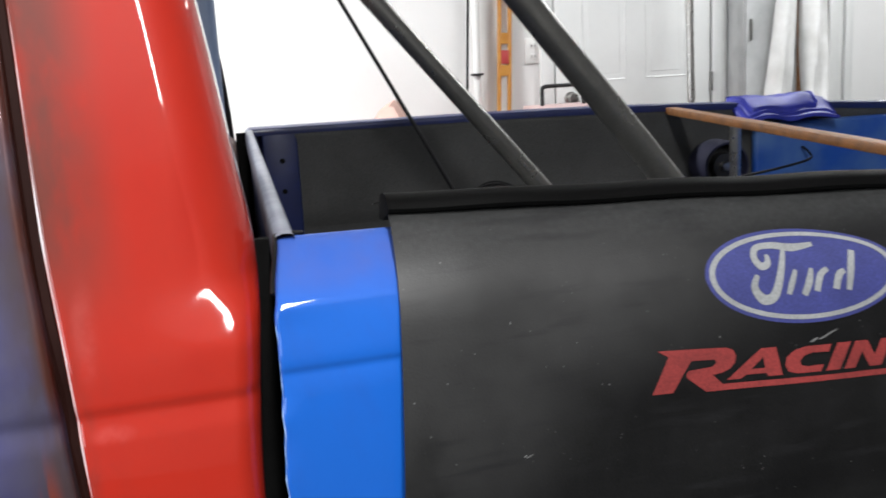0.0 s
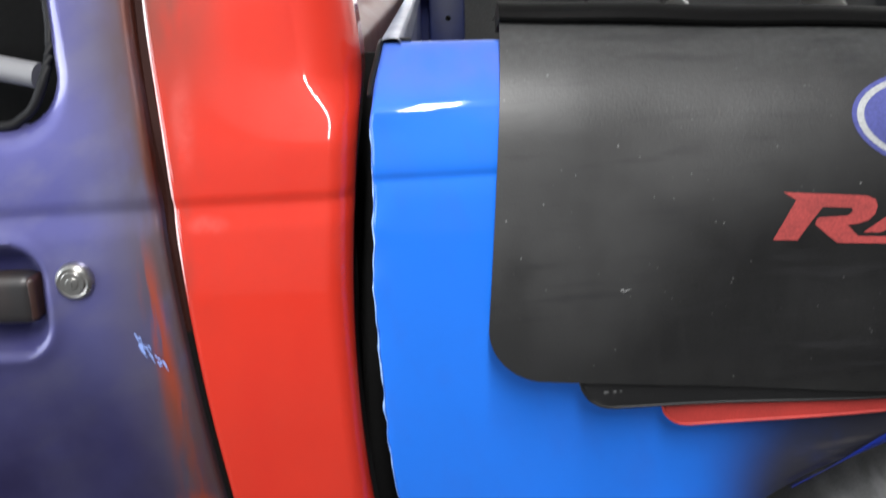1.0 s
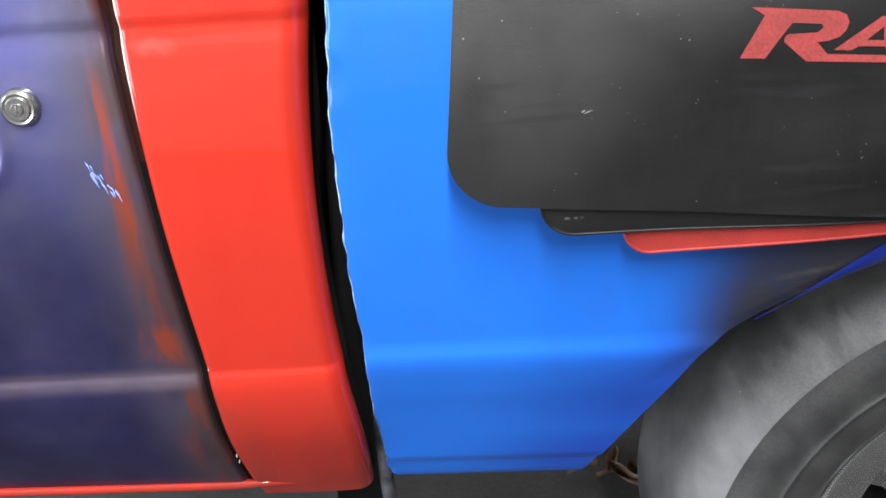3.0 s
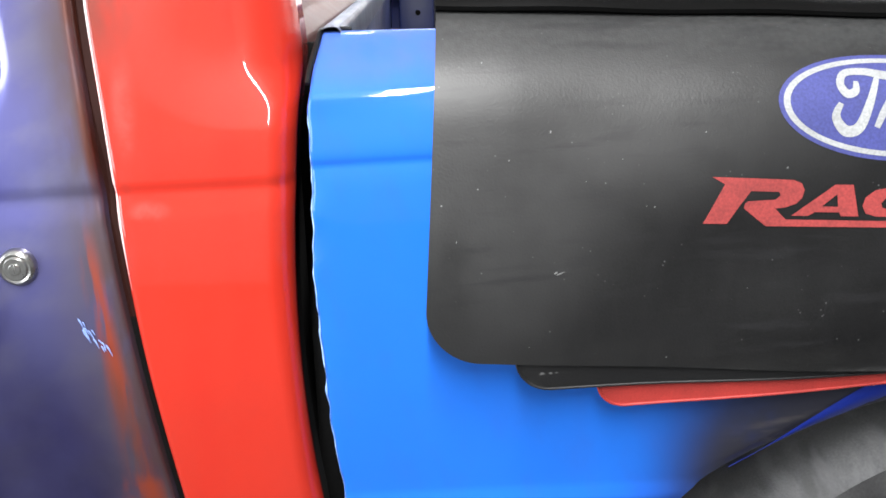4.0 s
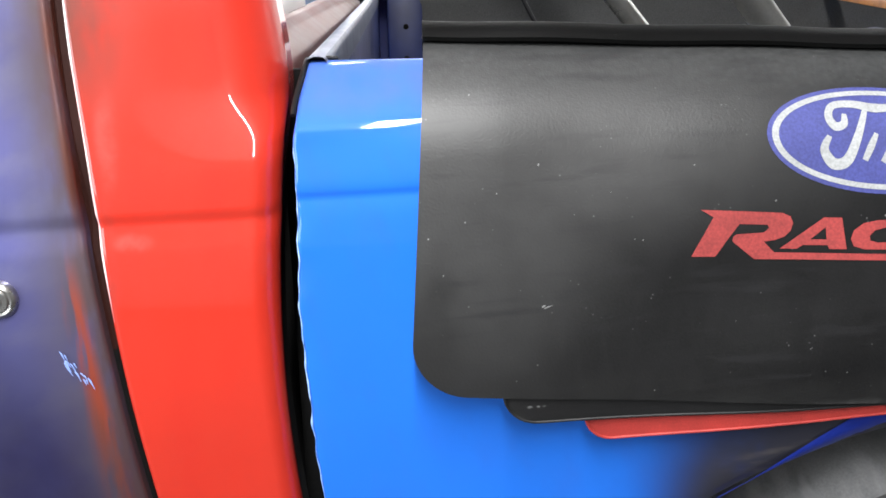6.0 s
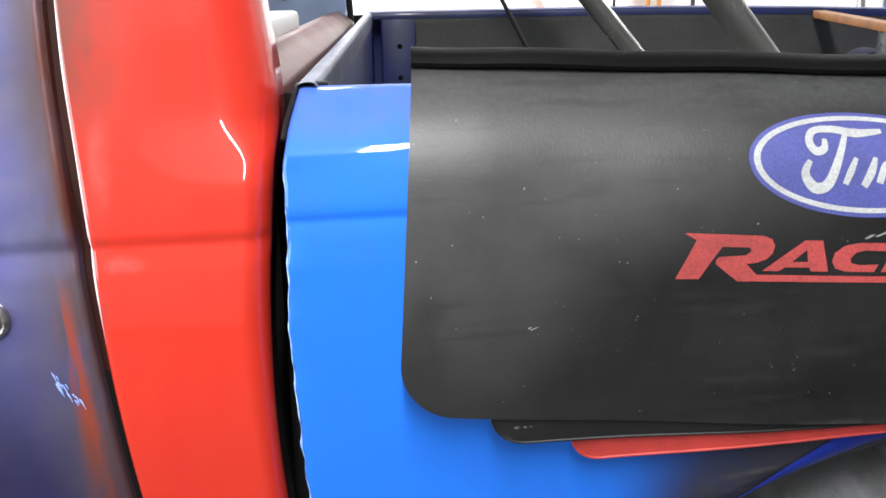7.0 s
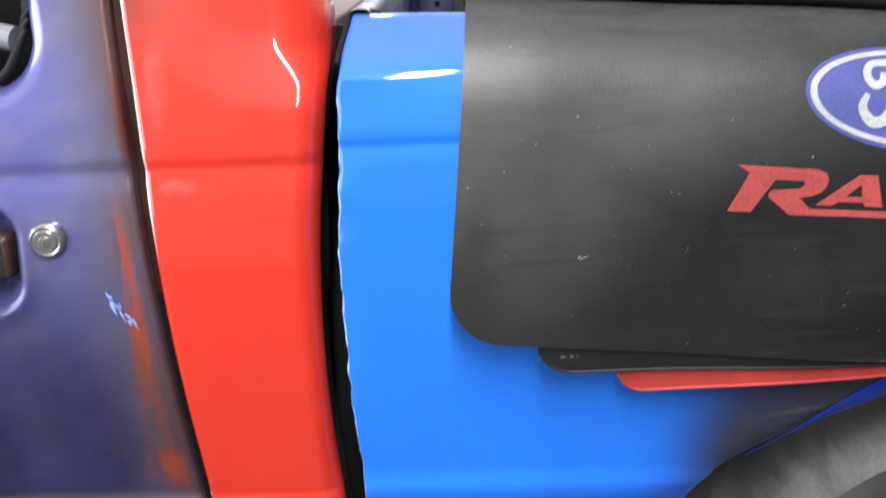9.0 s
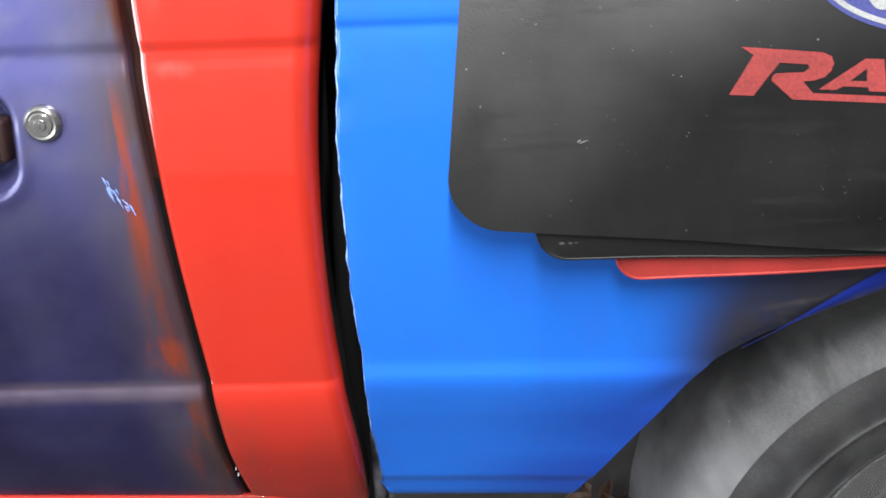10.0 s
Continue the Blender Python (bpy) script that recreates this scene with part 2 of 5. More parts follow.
# duller violet blue along the slope and top of the rail
overlay(BLUE, (0.060, 0.115, 0.42), [(0.10, 0.945, (0.5, 0.046))], 40, 0.4, 0.85, dull=True)
streaks(BLUE, (0.020, 0.100, 0.46), (40, 20, 16), (0, 15, 0), 0.5, 0.8, 0.4, 6.0)
# deeper blue low on the panel towards the wheel
overlay(BLUE, (0.008, 0.050, 0.36), [(0.34, 0.50, (0.26, 0.10)), (0.26, 0.43, (0.20, 0.07))], 9, 0.15)
specks(BLUE, (0.004, 0.010, 0.05), 26, 0.030, 0.8)


def arch_tone(mat, colour, x0, x1, reach, amount, stretch, low, high):
    """Lays a colour round the wheel opening that fades away from its edge."""
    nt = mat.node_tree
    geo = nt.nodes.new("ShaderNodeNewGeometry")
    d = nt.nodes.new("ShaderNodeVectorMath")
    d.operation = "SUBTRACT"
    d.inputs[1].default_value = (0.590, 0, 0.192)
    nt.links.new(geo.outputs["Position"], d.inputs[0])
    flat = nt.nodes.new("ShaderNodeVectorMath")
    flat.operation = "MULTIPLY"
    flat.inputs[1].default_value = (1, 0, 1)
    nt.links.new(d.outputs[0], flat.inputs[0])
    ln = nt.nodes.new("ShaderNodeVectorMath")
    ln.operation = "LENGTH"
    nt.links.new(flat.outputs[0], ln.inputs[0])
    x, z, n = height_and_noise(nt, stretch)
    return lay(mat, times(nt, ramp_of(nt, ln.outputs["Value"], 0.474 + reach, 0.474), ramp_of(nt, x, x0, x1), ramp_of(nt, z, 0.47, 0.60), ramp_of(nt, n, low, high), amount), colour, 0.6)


# dark blue, dark grey, then streaky brown grey nearest the opening
arch_tone(BLUE, (0.008, 0.018, 0.105), 0.22, 0.37, 0.23, 1.0, (7, 7, 9), 0.15, 0.55)
arch_tone(BLUE, (0.022, 0.022, 0.032), 0.25, 0.34, 0.15, 1.0, (12, 12, 14), 0.05, 0.42)
arch_tone(BLUE, (0.090, 0.080, 0.075), 0.30, 0.38, 0.035, 0.55, (14, 30, 60), 0.50, 0.70)
# the lip faces down: its shade is put into this deeper blue
LIP_BLUE = material("shaded_lip_blue", (0.006, 0.022, 0.24), 0.5, 0.0, 0.12, vary=0.15, scale=14, coat_rough=0.2, spec=0.3)
specks(LIP_BLUE, (0.5, 0.55, 0.7), 90, 0.10, 0.7)
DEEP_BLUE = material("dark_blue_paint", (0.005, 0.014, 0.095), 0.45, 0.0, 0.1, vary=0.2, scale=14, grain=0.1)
FLANGE = material("blue_grey_primer", (0.15, 0.17, 0.24), 0.42, 0.2, 0.1, vary=0.15, scale=20, grain=0.1)
PRIMER_RED = material("red_dusted_primer", (0.105, 0.048, 0.042), 0.5, 0.0, 0.1, vary=0.2, scale=12, second=(0.12, 0.026, 0.019), grain=0.12)
LINER = material("sprayed_bed_liner", (0.062, 0.063, 0.062), 0.75, vary=0.2, scale=5, bump=0.5, bump_scale=350, grain=0.25)
BLACK = material("black_underside", (0.006, 0.006, 0.006), 0.9, vary=0.2, grain=0.2, spec=0.1)
RUBBER = material("black_rubber", (0.008, 0.008, 0.009), 0.5, vary=0.2, spec=0.2)
VINYL = material("black_vinyl", (0.0020, 0.0020, 0.0023), 0.46, vary=0.18, scale=11, second=(0.0032, 0.0032, 0.0033), spec=0.44, bump=0.20, bump_scale=500, grain=0.7)
streaks(VINYL, (0.0035, 0.0035, 0.004), (9, 9, 26), (0, 12, 0), 0.45, 0.78, 0.6, 8.0)
streaks(VINYL, (0.0065, 0.0065, 0.007), (34, 26, 16), (0, -12, 0), 0.48, 0.72, 0.7, 8.0)
streaks(VINYL, (0.0055, 0.0055, 0.006), (90, 60, 12), (0, 4, 0), 0.52, 0.75, 0.6, 6.0)
streaks(VINYL, (0.0015, 0.0015, 0.0015), (14, 20, 30), (0, 8, 0), 0.5, 0.8, 0.5, 8.0)
overlay(VINYL, (0.045, 0.045, 0.045), [(0.125, 0.693, (0.06, 0.022)), (0.24, 0.690, (0.12, 0.010)), (0.42, 0.683, (0.14, 0.010))], 70, 1.0)
# paler top bend and front: dust, with the lamp's sheen put into the colour
overlay(VINYL, (0.034, 0.035, 0.035), [(0.45, 0.952, (1.4, 0.040))], 190, 0.55)
overlay(VINYL, (0.027, 0.027, 0.027), [(0.20, 0.895, (0.30, 0.095)), (0.13, 0.84, (0.14, 0.16))], 34, 0.32)
specks(VINYL, (0.5, 0.5, 0.5), 55, 0.045, 0.6)
specks(VINYL, (0.12, 0.12, 0.12), 170, 0.15, 0.6)
streaks(VINYL, (0.009, 0.009, 0.010), (14, 14, 110), (0, 1, 0), 0.56, 0.74, 0.7, 6.0)
overlay(VINYL, (0.008, 0.008, 0.008), [(0.105, 0.74, (0.022, 0.12)), (0.20, 0.705, (0.16, 0.028)), (0.45, 0.695, (0.30, 0.020))], 45, 0.8)
VINYL_UNDER = material("plain_black_vinyl", (0.004, 0.004, 0.0045), 0.5, vary=0.2, scale=14, bump=0.25, bump_scale=700, grain=0.2)
overlay(VINYL_UNDER, (0.12, 0.12, 0.12), [(0.172, 0.6975, (0.0030, 0.0016)), (0.1785, 0.6975, (0.0022, 0.0014)), (0.183, 0.6978, (0.002, 0.001))], 400, 0.9)
overlay(VINYL_UNDER, (0.022, 0.022, 0.022), [(0.160, 0.682, (0.016, 0.014))], 60, 0.5)
VINYL_HEM = material("black_vinyl_hem", (0.003, 0.003, 0.003), 0.6, vary=0.2, bump=0.2, bump_scale=600, grain=0.2, spec=0.06)
RED_VINYL = material("red_vinyl", (0.36, 0.032, 0.026), 0.5, vary=0.12, scale=30, bump=0.25, bump_scale=700, grain=0.12)
PRINT_RED = material("printed_red", (0.27, 0.036, 0.034), 0.55, vary=0.15, scale=40, grain=0.22, bump_scale=500)
PRINT_BLUE = material("printed_blue", (0.045, 0.052, 0.20), 0.5, vary=0.12, scale=30, grain=0.22, bump_scale=500)
PRINT_WHITE = material("printed_silver", (0.31, 0.32, 0.32), 0.5, vary=0.12, scale=40, grain=0.18, bump_scale=500)
SCUFF = material("pale_scuff", (0.16, 0.16, 0.16), 0.7, vary=0.2, scale=120)
SCUFF_BLUE = material("pale_blue_scratch", (0.25, 0.36, 0.75), 0.5, vary=0.2, scale=200)
EDGE_BLUE = material("pale_blue_chips_and_glint", (0.42, 0.58, 0.85), 0.4, vary=0.3, scale=60, second=(0.05, 0.20, 0.62))
EDGE_RED = material("red_edge_highlight", (0.86, 0.78, 0.80), 0.25, vary=0.3, scale=14, second=(0.50, 0.07, 0.05))
CHROME = material("worn_chrome", (0.48, 0.47, 0.45), 0.28, 1.0, vary=0.15, scale=60, grain=0.1)
STEEL = material("bare_grey_tube", (0.26, 0.258, 0.245), 0.28, 0.85, vary=0.14, scale=18, grain=0.06)
TYRE = material("dusty_tyre_rubber", (0.060, 0.060, 0.061), 0.6, vary=0.3, scale=14, second=(0.110, 0.110, 0.113), bump=0.3, bump_scale=420, grain=0.15, spec=0.4)
streaks(TYRE, (0.020, 0.020, 0.020), (26, 8, 10), (0, 28, 0), 0.48, 0.70, 0.75, 6.0)
# paler patch low on the tread: light from the left put into the colour
overlay(TYRE, (0.15, 0.15, 0.155), [(0.37, 0.36, (0.12, 0.13))], 30, 0.7)
streaks(TYRE, (0.190, 0.190, 0.198), (34, 14, 9), (0, 22, 0), 0.52, 0.80, 0.65, 6.0)
specks(TYRE, (0.5, 0.5, 0.5), 60, 0.05, 0.6)
SIDEWALL = material("tyre_sidewall", (0.020, 0.020, 0.021), 0.5, vary=0.2, scale=20, second=(0.05, 0.05, 0.05), bump=0.3, bump_scale=400, grain=0.2)
streaks(SIDEWALL, (0.055, 0.055, 0.058), (30, 14, 12), (0, 40, 0), 0.50, 0.80, 0.55, 6.0)
specks(SIDEWALL, (0.4, 0.4, 0.4), 70, 0.05, 0.6)
ALLOY = material("polished_alloy", (0.88, 0.88, 0.88), 0.22, 1.0, vary=0.15, scale=40)
WOOD = material("stained_timber", (0.23, 0.090, 0.020), 0.5, vary=0.25, scale=30, second=(0.12, 0.05, 0.018), grain=0.2, bump=0.15)
LEVEL_WOOD = material("varnished_yellow_level", (0.52, 0.25, 0.05), 0.4, vary=0.18, scale=30, second=(0.40, 0.16, 0.03))
WHITE_WALL = material("white_wall_paint", (0.80, 0.80, 0.79), 0.75, vary=0.05, scale=1.6, bump=0.15, bump_scale=220, grain=0.03)
WHITE_DOOR = material("white_door_paint", (0.74, 0.75, 0.74), 0.4, vary=0.05, scale=4, grain=0.03)
GREY_DOOR = material("grey_white_panel", (0.50, 0.51, 0.51), 0.45, vary=0.18, scale=9, second=(0.36, 0.37, 0.37), grain=0.05)
CONCRETE = material("grey_concrete", (0.050, 0.050, 0.049), 0.7, vary=0.22, scale=3.5, bump=0.4, bump_scale=120, grain=0.25)
ASPHALT = material("driveway", (0.30, 0.29, 0.27), 0.8, vary=0.15, scale=2, bump=0.4, bump_scale=90, grain=0.2)
# grey of the unseen walls, set to hold down bounced light and reflections
DRYWALL = material("unseen_wall_grey", (0.26, 0.252, 0.245), 0.8, vary=0.12, scale=1.5, grain=0.05)
CEILING = material("ceiling_paint", (0.74, 0.74, 0.72), 0.8, vary=0.05, scale=1.2)
CLOTH_WHITE = material("white_cotton", (0.78, 0.78, 0.77), 0.9, vary=0.08, scale=12, second=(0.62, 0.62, 0.60), bump=0.5, bump_scale=500)
CLOTH_BLUE = material("blue_tarpaulin", (0.03, 0.04, 0.36), 0.48, vary=0.2, scale=18, bump=0.3, bump_scale=260)
CARD = material("brown_pink_cardboard", (0.62, 0.42, 0.36), 0.8, vary=0.15, scale=10)
PLASTIC_WHITE = material("white_plastic", (0.78, 0.78, 0.76), 0.4, vary=0.05)
PLASTIC_BLACK = material("black_plastic", (0.015, 0.015, 0.016), 0.4, vary=0.2)
HANDLE_BLACK = material("satin_black_handle", (0.012, 0.012, 0.013), 0.45, vary=0.2, second=(0.024, 0.016, 0.015), scale=30)
RED_PLASTIC = material("red_plastic", (0.50, 0.06, 0.06), 0.45, vary=0.12)
LEAF = material("dry_leaf", (0.24, 0.13, 0.07), 0.8, vary=0.3, scale=60, second=(0.42, 0.36, 0.30))
PALE_BLUE = material("pale_blue_inner_metal", (0.20, 0.27, 0.42), 0.5, vary=0.15, scale=8)
LIGHT_BLUE = material("light_blue_bed_paint", (0.012, 0.075, 0.36), 0.45, vary=0.2, scale=7, second=(0.10, 0.20, 0.40))

# ---------------------------------------------------------------- building helpers
PLACE = {}


def thing(name, x, y, z, label, category, group="", kind=""):
    """An Empty at the base of a thing."""
    ob = new(name)
    ob.location = (x, y, z)
    ob.empty_display_size = 0.05
    PLACE[ob] = Vector((x, y, z))
    return tagged(ob, label, category, group, kind)


def part(name, bm, mat, parent=None, label="", smooth=True):
    """Links a bmesh, built in world metres, as one mesh object with its origin in its middle."""
    me = bpy.data.meshes.new(name)
    if bm.verts:
        lo = Vector([min(v.co[i] for v in bm.verts) for i in range(3)])
        hi = Vector([max(v.co[i] for v in bm.verts) for i in range(3)])
        mid = (lo + hi) / 2
    else:
        mid = Vector()
    bmesh.ops.translate(bm, verts=bm.verts, vec=-mid)
    if smooth:
        for f in bm.faces:
            f.smooth = True
        for e in bm.edges:
            if len(e.link_faces) == 2 and e.calc_face_angle(0) > radians(38):
                e.smooth = False
    bm.to_mesh(me)
    bm.free()
    me.materials.append(mat)
    ob = new(name, me)
    ob.location = mid
    PLACE[ob] = mid
    if parent:
        ob.parent = parent
        ob.matrix_parent_inverse = Matrix.Translation(-PLACE[parent])
    if label:
        tagged(ob, label)
    return ob


def box(x0, x1, y0, y1, z0, z1, bevel=0.0, seg=2, bm=None):
    own = bmesh.new()
    m = Matrix.LocRotScale(((x0 + x1) / 2, (y0 + y1) / 2, (z0 + z1) / 2), None, (x1 - x0, y1 - y0, z1 - z0))
    bmesh.ops.create_cube(own, size=1, matrix=m)
    if bevel:
        bmesh.ops.bevel(own, geom=own.edges[:], offset=bevel, segments=seg, affect="EDGES", profile=0.5)
    if bm is None:
        return own
    return merge(bm, own)


def merge(bm, other):
    me = bpy.data.meshes.new("joined")
    other.to_mesh(me)
    other.free()
    bm.from_mesh(me)
    bpy.data.meshes.remove(me)
    return bm


def tube(points, radius, seg=20, caps=True, bm=None):
    """A round bar through points; radius: one number or one for each point."""
    bm = bm or bmesh.new()
    pts = [Vector(p) for p in points]
    radii = radius if isinstance(radius, (list, tuple)) else [radius] * len(pts)
    rings = []
    up = Vector((0.13, 0.31, 0.94)).normalized()
    for i, p in enumerate(pts):
        d = (pts[min(i + 1, len(pts) - 1)] - pts[max(i - 1, 0)]).normalized()
        a = d.cross(up).normalized()
        b = d.cross(a)
        rings.append([bm.verts.new(p + radii[i] * (math.cos(t) * a + math.sin(t) * b)) for t in [2 * math.pi * k / seg for k in range(seg)]])
    for r, s in zip(rings, rings[1:]):
        for k in range(seg):
            bm.faces.new((r[k], r[(k + 1) % seg], s[(k + 1) % seg], s[k]))
    if caps:
        bm.faces.new(rings[0][::-1])
        bm.faces.new(rings[-1])
    bmesh.ops.recalc_face_normals(bm, faces=bm.faces[:])
    return bm


def lathe(profile, cx, cz, seg=96, bm=None):
    """Turns (radius, y) points round the axis along y through (cx, cz)."""
    bm = bm or bmesh.new()
    rings = [[bm.verts.new((cx + r * math.cos(2 * math.pi * k / seg), y, cz + r * math.sin(2 * math.pi * k / seg))) for k in range(seg)] for r, y in profile]
    for r, s in zip(rings, rings[1:]):
        for k in range(seg):
            bm.faces.new((r[k], r[(k + 1) % seg], s[(k + 1) % seg], s[k]))
    return bm


def curve(points, steps=10):
    """A smooth line (Catmull-Rom) through points."""
    pts = [Vector(p) for p in points]
    out = []
    for i in range(len(pts) - 1):
        p0, p1, p2, p3 = pts[max(i - 1, 0)], pts[i], pts[i + 1], pts[min(i + 2, len(pts) - 1)]
        for k in range(steps):
            t = k / steps
            out.append(0.5 * (2 * p1 + (p2 - p0) * t + (2 * p0 - 5 * p1 + 4 * p2 - p3) * t * t + (3 * p1 - p0 - 3 * p2 + p3) * t ** 3))
    out.append(pts[-1])
    return out


def between(table, v):
    """Smooth lookup in a table of (key, value)."""
    if v <= table[0][0]:
        return table[0][1]
    for (a, p), (b, q) in zip(table, table[1:]):
        if v <= b:
            return p + (q - p) * (v - a) / (b - a)
    return table[-1][1]


def smooth_between(table, v, span=0.0):
    """The same lookup along a smooth line (cubic), averaged over a span."""
    if span:
        return sum(smooth_between(table, v + span * k) for k in (-1, -0.5, 0, 0.5, 1)) / 5
    n = len(table) - 1
    v = min(max(v, table[0][0]), table[-1][0])
    k = next(i for i in range(n) if v <= table[i + 1][0])
    (a, p), (b, q) = table[k], table[k + 1]

    def slope(i):
        lo, hi = max(i - 1, 0), min(i + 1, n)
        return (table[hi][1] - table[lo][1]) / (table[hi][0] - table[lo][0])

    t, h = (v - a) / (b - a), b - a
    return (1 + 2 * t) * (1 - t) ** 2 * p + t * (1 - t) ** 2 * h * slope(k) + t * t * (3 - 2 * t) * q + t * t * (t - 1) * h * slope(k + 1)


def sheet(us, vs, place, keep=None, depth=0.0, inward=Vector((0, 1, 0))):
    """A grid of place(u, v); keep(u, v): signed distance, faces below 0 are cut away and the rim is drawn to its line. depth: a rim folded inward."""
    bm = bmesh.new()
    step = max(abs(us[1] - us[0]), 1e-4)
    grid = []
    for v in vs:
        row = []
        for u in us:
            row.append([u, v])
        grid.append(row)
    if keep:
        for j, row in enumerate(grid):
            for i, c in enumerate(row):
                u, v = c
                cell = 0.55 * max(abs(us[min(i + 1, len(us) - 1)] - us[max(i - 1, 0)]), abs(vs[min(j + 1, len(vs) - 1)] - vs[max(j - 1, 0)])) / 1.6
                s = keep(u, v)
                if abs(s) < cell:
                    h = 1e-4
                    gu, gv = (keep(u + h, v) - s) / h, (keep(u, v + h) - s) / h
                    n = gu * gu + gv * gv
                    if n > 1e-6:
                        c[0], c[1] = u - s * gu / n, v - s * gv / n
    verts = [[bm.verts.new(place(*c)) for c in row] for row in grid]
    for j in range(len(vs) - 1):
        for i in range(len(us) - 1):
            if keep:
                cs = (grid[j][i], grid[j][i + 1], grid[j + 1][i + 1], grid[j + 1][i])
                if keep(sum(c[0] for c in cs) / 4, sum(c[1] for c in cs) / 4) < 0:
                    continue
            bm.faces.new((verts[j][i], verts[j][i + 1], verts[j + 1][i + 1], verts[j + 1][i]))
    bmesh.ops.delete(bm, geom=[v for v in bm.verts if not v.link_faces], context="VERTS")
    if depth:
        rim = [e for e in bm.edges if len(e.link_faces) == 1]
        made = bmesh.ops.extrude_edge_only(bm, edges=rim)["geom"]
        bmesh.ops.translate(bm, verts=[g for g in made if isinstance(g, bmesh.types.BMVert)], vec=inward * depth)
    bmesh.ops.recalc_face_normals(bm, faces=bm.faces[:])
    return bm


def steps(*stops):
    """Rising stops with spacings: (start, spacing), ..., end."""
    out = []
    for (a, d), nxt in zip(stops, stops[1:]):
        b = nxt[0] if isinstance(nxt, tuple) else nxt
        n = max(1, round((b - a) / d))
        out += [a + (b - a) * k / n for k in range(n)]
    return out + [stops[-1]]


def smoothstep(a, b, v):
    t = min(1, max(0, (v - a) / (b - a)))
    return t * t * (3 - 2 * t)


def rounded_box_distance(u, v, u0, u1, v0, v1, r):
    """Signed distance to a rounded rectangle, negative inside."""
    du = abs(u - (u0 + u1) / 2) - (u1 - u0) / 2 + r
    dv = abs(v - (v0 + v1) / 2) - (v1 - v0) / 2 + r
    return math.hypot(max(du, 0), max(dv, 0)) + min(max(du, dv), 0) - r


def edge_marks(bm, distance):
    """Stores each point's distance from the panel's edge, for paint that follows the edge."""
    layer = bm.verts.layers.float.new("from_edge")
    for v in bm.verts:
        v[layer] = distance(v.co)
    return bm


# ---------------------------------------------------------------- the truck
truck = thing("pickup_truck", 0.4, 0.86, FLOOR, "small pickup truck, red cab, purple door, bright blue bed", "pickup truck")


def groove(z, at, depth=0.0020, half=0.009):
    """The pressed line along the side: the panel steps in under a soft lip and comes back slowly."""
    d = at - z
    return depth * smoothstep(-0.001, 0.009, d) * (1 - smoothstep(0.009, 0.028, d))


def soft_ramp(v, soft):
    return v if v > 30 * soft else soft * math.log1p(math.exp(v / soft))


def break_in(z, soft=1.0):
    """Between the pressed line and the belt the side leans in more."""
    return 0.2905 * (soft_ramp(z - 0.8842, 0.0020 + 0.010 * soft) - soft_ramp(z - 0.9312, 0.0087 + 0.015 * soft))


def upper_lean(z):
    """The panel leans in from above the belly, gently to the belt and more along the pillar."""
    lean = max(0.0, z - 0.94)
    return 0.45 * (min(max(z, 0.78), 0.94) - 0.78) ** 2 + 0.144 * lean + 0.126 * (lean - 0.11 * (1 - math.exp(-lean / 0.11))) + 0.57 * break_in(z)


def belt_shift(x, z):
    lean = max(0.0, z - 0.94)
    return x + (x - 0.08) * (upper_lean(z) - 0.27 * (lean - 0.11 * (1 - math.exp(-lean / 0.11)))) / 0.69


def cab_side(z, x=-0.148):
    """Outward position of the cab's side: tuck-under, belly, pressed lines (which rise a little to the rear), lean of the pillar."""
    y = 0.0
    y -= 0.0058 * (1 - math.exp(-max(0.0, 0.5545 + 0.028 * (x + 0.11) - z) / 0.010))
    if z < 0.553:
        y += 0.09 * (0.553 - z) + 1.5 * (0.553 - z) ** 2
    y -= 0.010 * math.sin(math.pi * min(1, max(0, (z - 0.552) / 0.29)))
    y += groove(z, 0.8465 + 0.033 * (x + 0.148))
    return y + upper_lean(z)


GAP = [(0.38, -0.097), (0.4177, -0.1050), (0.4479, -0.1100), (0.4737, -0.1145), (0.5224, -0.1190), (0.545, -0.1212), (0.5564, -0.1222), (0.5995, -0.1272), (0.6395, -0.132), (0.684, -0.1373), (0.7485, -0.1440), (0.7874, -0.1475), (0.816, -0.1495), (0.8454, -0.1510), (0.8777, -0.1525), (0.95, -0.1550), (1.14, -0.161), (1.35, -0.178), (1.75, -0.30)]
REAR = [(0.38, 0.006), (0.422, 0.005), (0.466, 0.003), (0.526, -0.0055), (0.583, -0.0125), (0.689, -0.019), (0.786, -0.019), (0.875, -0.012), (0.94, -0.006), (1.0, -0.014), (1.077, -0.024), (1.14, -0.033), (1.35, -0.070), (1.75, -0.19)]


def gap_x(z):
    return belt_shift(smooth_between(GAP, z, 0.012), z)


def rear_x(z):
    return belt_shift(smooth_between(REAR, z, 0.03), z)


def edge_round(d, r):
    return r - math.sqrt(max(0.0, r * r - (r - d) ** 2)) if d < r else 0.0


def pillar_crown(x, z):
    """The pillar is slightly barrel-shaped from front to back."""
    return 1.3173 * max(0.0, x + 0.0477) ** 2 + smoothstep(0.90, 1.0, z) * (7.0785 * max(0.0, x + 0.0717) ** 2 - 0.1199 * (x + 0.097) ** 2)


def shoulder(x, z):
    """The inward break of the side is deepest at the rear corner."""
    return break_in(z, 1 - smoothstep(-0.125, -0.052, x)) * smoothstep(-0.30, -0.0345, x) - 0.57 * break_in(z)


